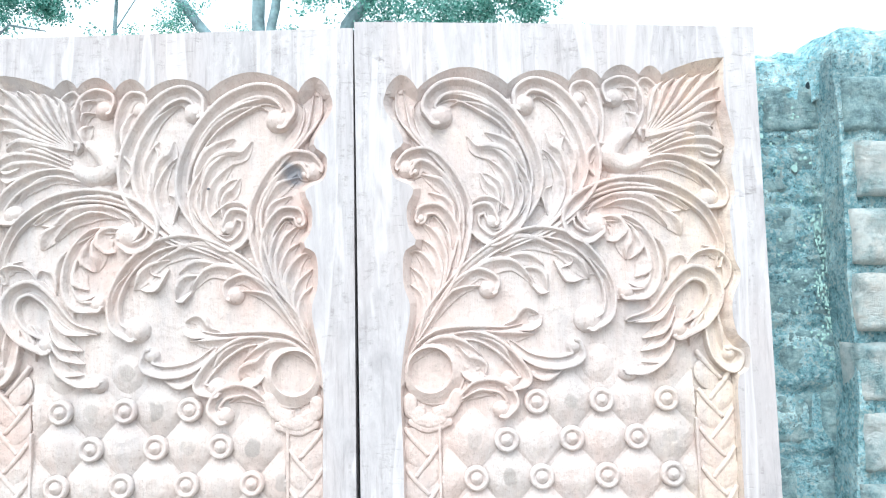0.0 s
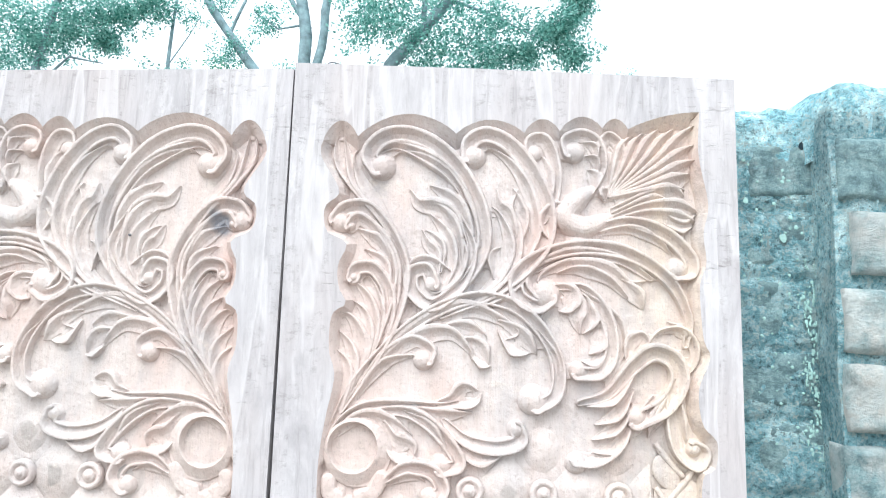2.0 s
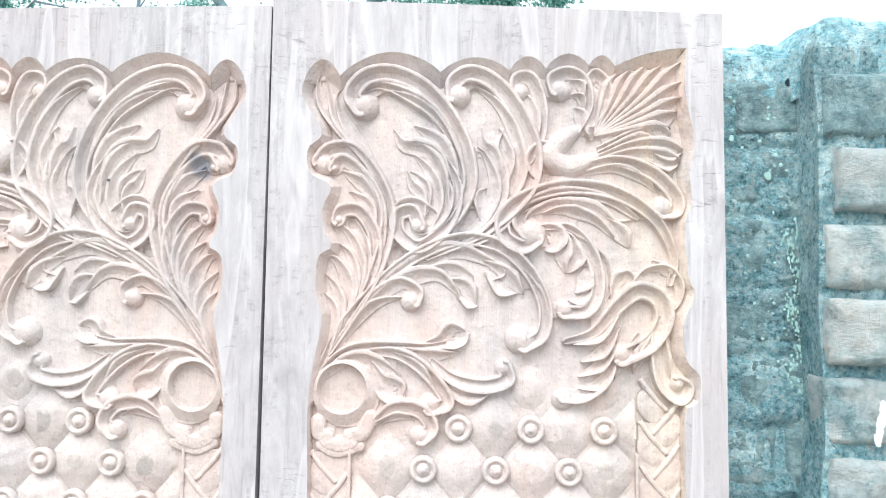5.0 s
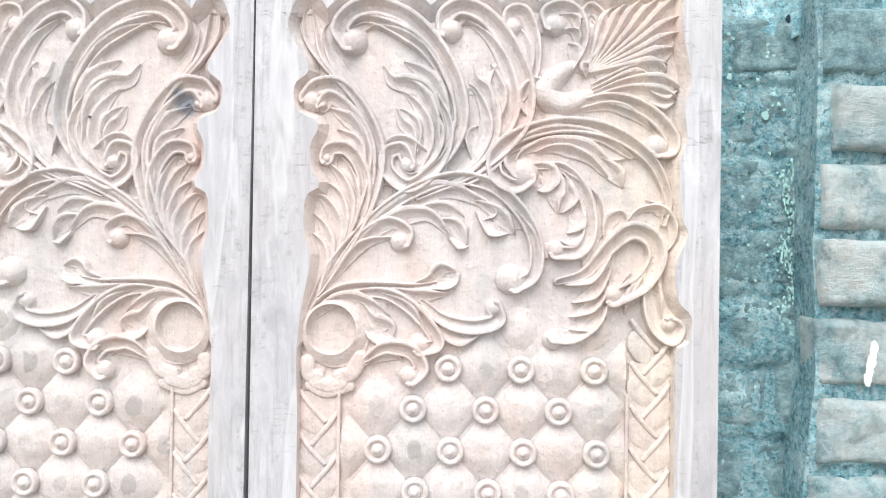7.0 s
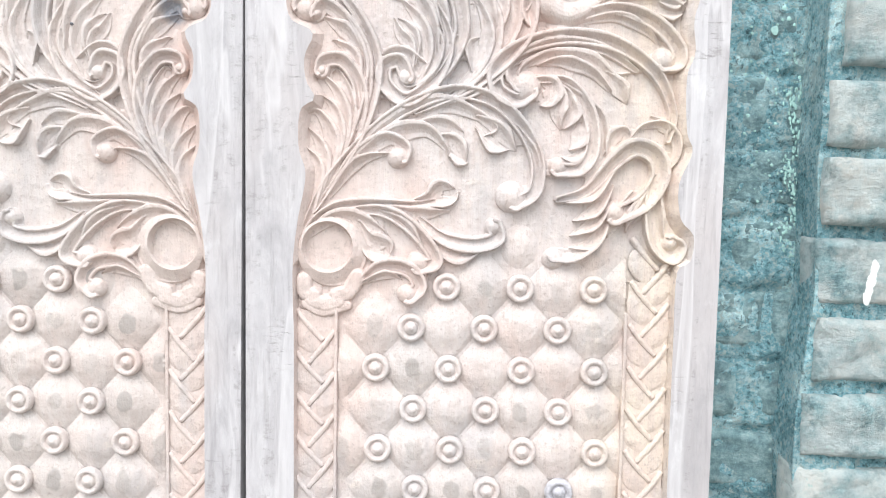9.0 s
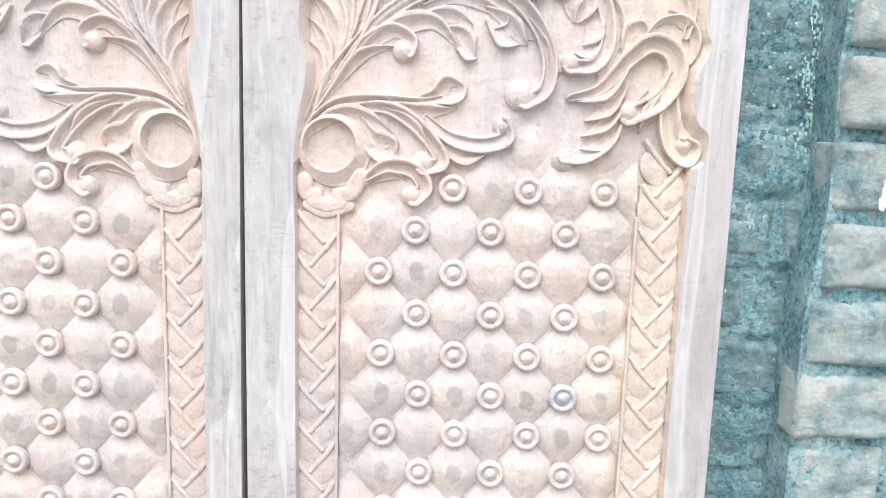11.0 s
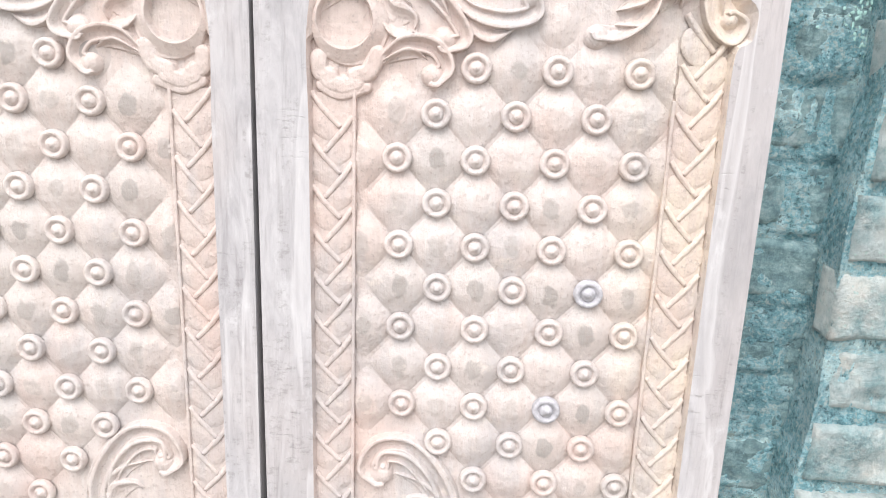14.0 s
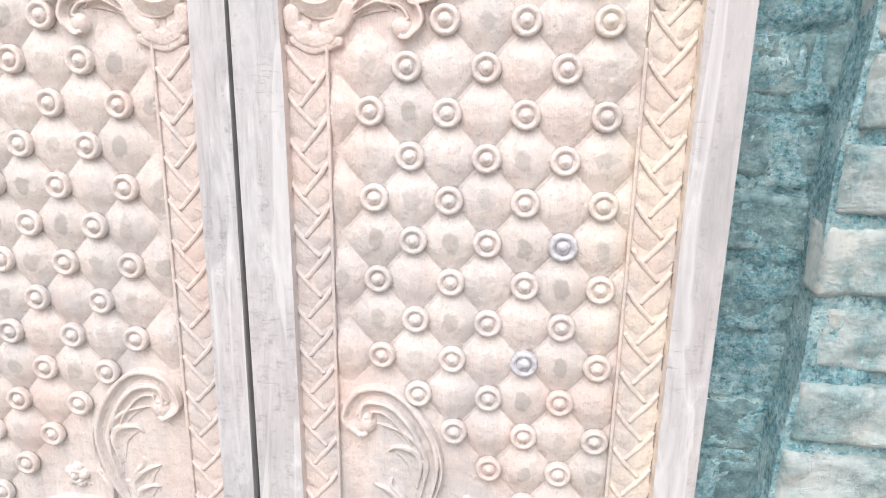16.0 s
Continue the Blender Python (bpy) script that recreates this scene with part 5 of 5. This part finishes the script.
tree("tree", [([(-6.3, 9.2, 0), (-6.3, 9.2, 4.5), (-5.9, 9.2, 6.0), (-5.6, 9.2, 7.6)], 0.12, 0.06),
              ([(-6.2, 9.2, 5.0), (-5.6, 9.2, 5.6), (-5.1, 9.2, 5.5)], 0.04, 0.012)],
     [(-5.6, 9.2, 6.3, 0.45), (-5.7, 9.2, 5.95, 0.36), (-6.1, 9.2, 5.7, 0.42), (-6.3, 9.2, 6.1, 0.5), (-6.7, 9.2, 5.6, 0.45), (-6.8, 9.2, 6.3, 0.6), (-7.2, 9.2, 5.9, 0.55), (-7.3, 9.2, 5.4, 0.4),
      (-5.25, 9.2, 6.2, 0.34), (-5.1, 9.2, 5.85, 0.22), (-4.8, 9.2, 6.25, 0.26), (-4.4, 9.2, 6.35, 0.28), (-5.4, 9.2, 6.8, 0.5), (-6.6, 9.2, 7.0, 0.8), (-5.0, 9.3, 7.2, 0.5)], 680, 0.060, 5, "leafy tree with drooping twigs")
tree("bush_tree", [([(-3.6, 10, 0), (-3.6, 10, 3.5), (-3.7, 10, 5.2)], 0.08, 0.03)],
     [(-3.75, 10, 5.55, 0.42), (-3.5, 10, 5.35, 0.36), (-4.05, 10, 5.3, 0.3), (-3.3, 10, 5.2, 0.3), (-4.6, 10, 5.4, 0.35)], 420, 0.05, 6, "dense light green bushy tree", LEAVES2)
tree("bush_tree", [([(2.0, 11, 0), (2.1, 11, 4.0), (2.3, 11, 5.9)], 0.07, 0.02)],
     [(2.25, 11, 6.0, 0.22), (1.9, 11, 5.9, 0.2)], 130, 0.05, 7, "small bushy treetop behind the wall", LEAVES)

# a small raised dot on the left leaf, in the dark knot colour
dot = stroke_mesh("nail_hole", [(-0.2215, 1.890), (-0.2205, 1.884)], 0.004, 0.0135, 2, KNOT)
child("nail_hole", dot, left_leaf).matrix_parent_inverse = Matrix.Diagonal((-1, 1, 1, 1)) @ Matrix.Translation((-0.0085, 0, 0))


# ---- a bent wire on the top edge of one leaf ----
def wire_loop(x, y, z, radius, thick):
    verts, faces, n, seg = [], [], 18, 8
    for i in range(n + 1):
        t = math.pi * (-0.06 + 1.12 * i / n)
        c = Vector((radius * math.cos(t), 0.004 * math.sin(2 * t), radius * 0.62 * math.sin(t)))
        out = Vector((math.cos(t), 0, math.sin(t)))
        for k in range(seg):
            a = 2 * math.pi * k / seg
            verts.append(c + (out * math.cos(a) + Vector((0, 1, 0)) * math.sin(a)) * thick)
    for i in range(n):
        for k in range(seg):
            faces.append((i * seg + k, i * seg + (k + 1) % seg, (i + 1) * seg + (k + 1) % seg, (i + 1) * seg + k))
    ob = tagged(new("wire_loop", mesh_of("wire_loop", verts, faces, KNOT)), "thin grey bent wire loop on the door's top edge", "wire")
    ob.location = (x, y, z)


wire_loop(0.053, 1.165, 2.1335, 0.012, 0.0010)
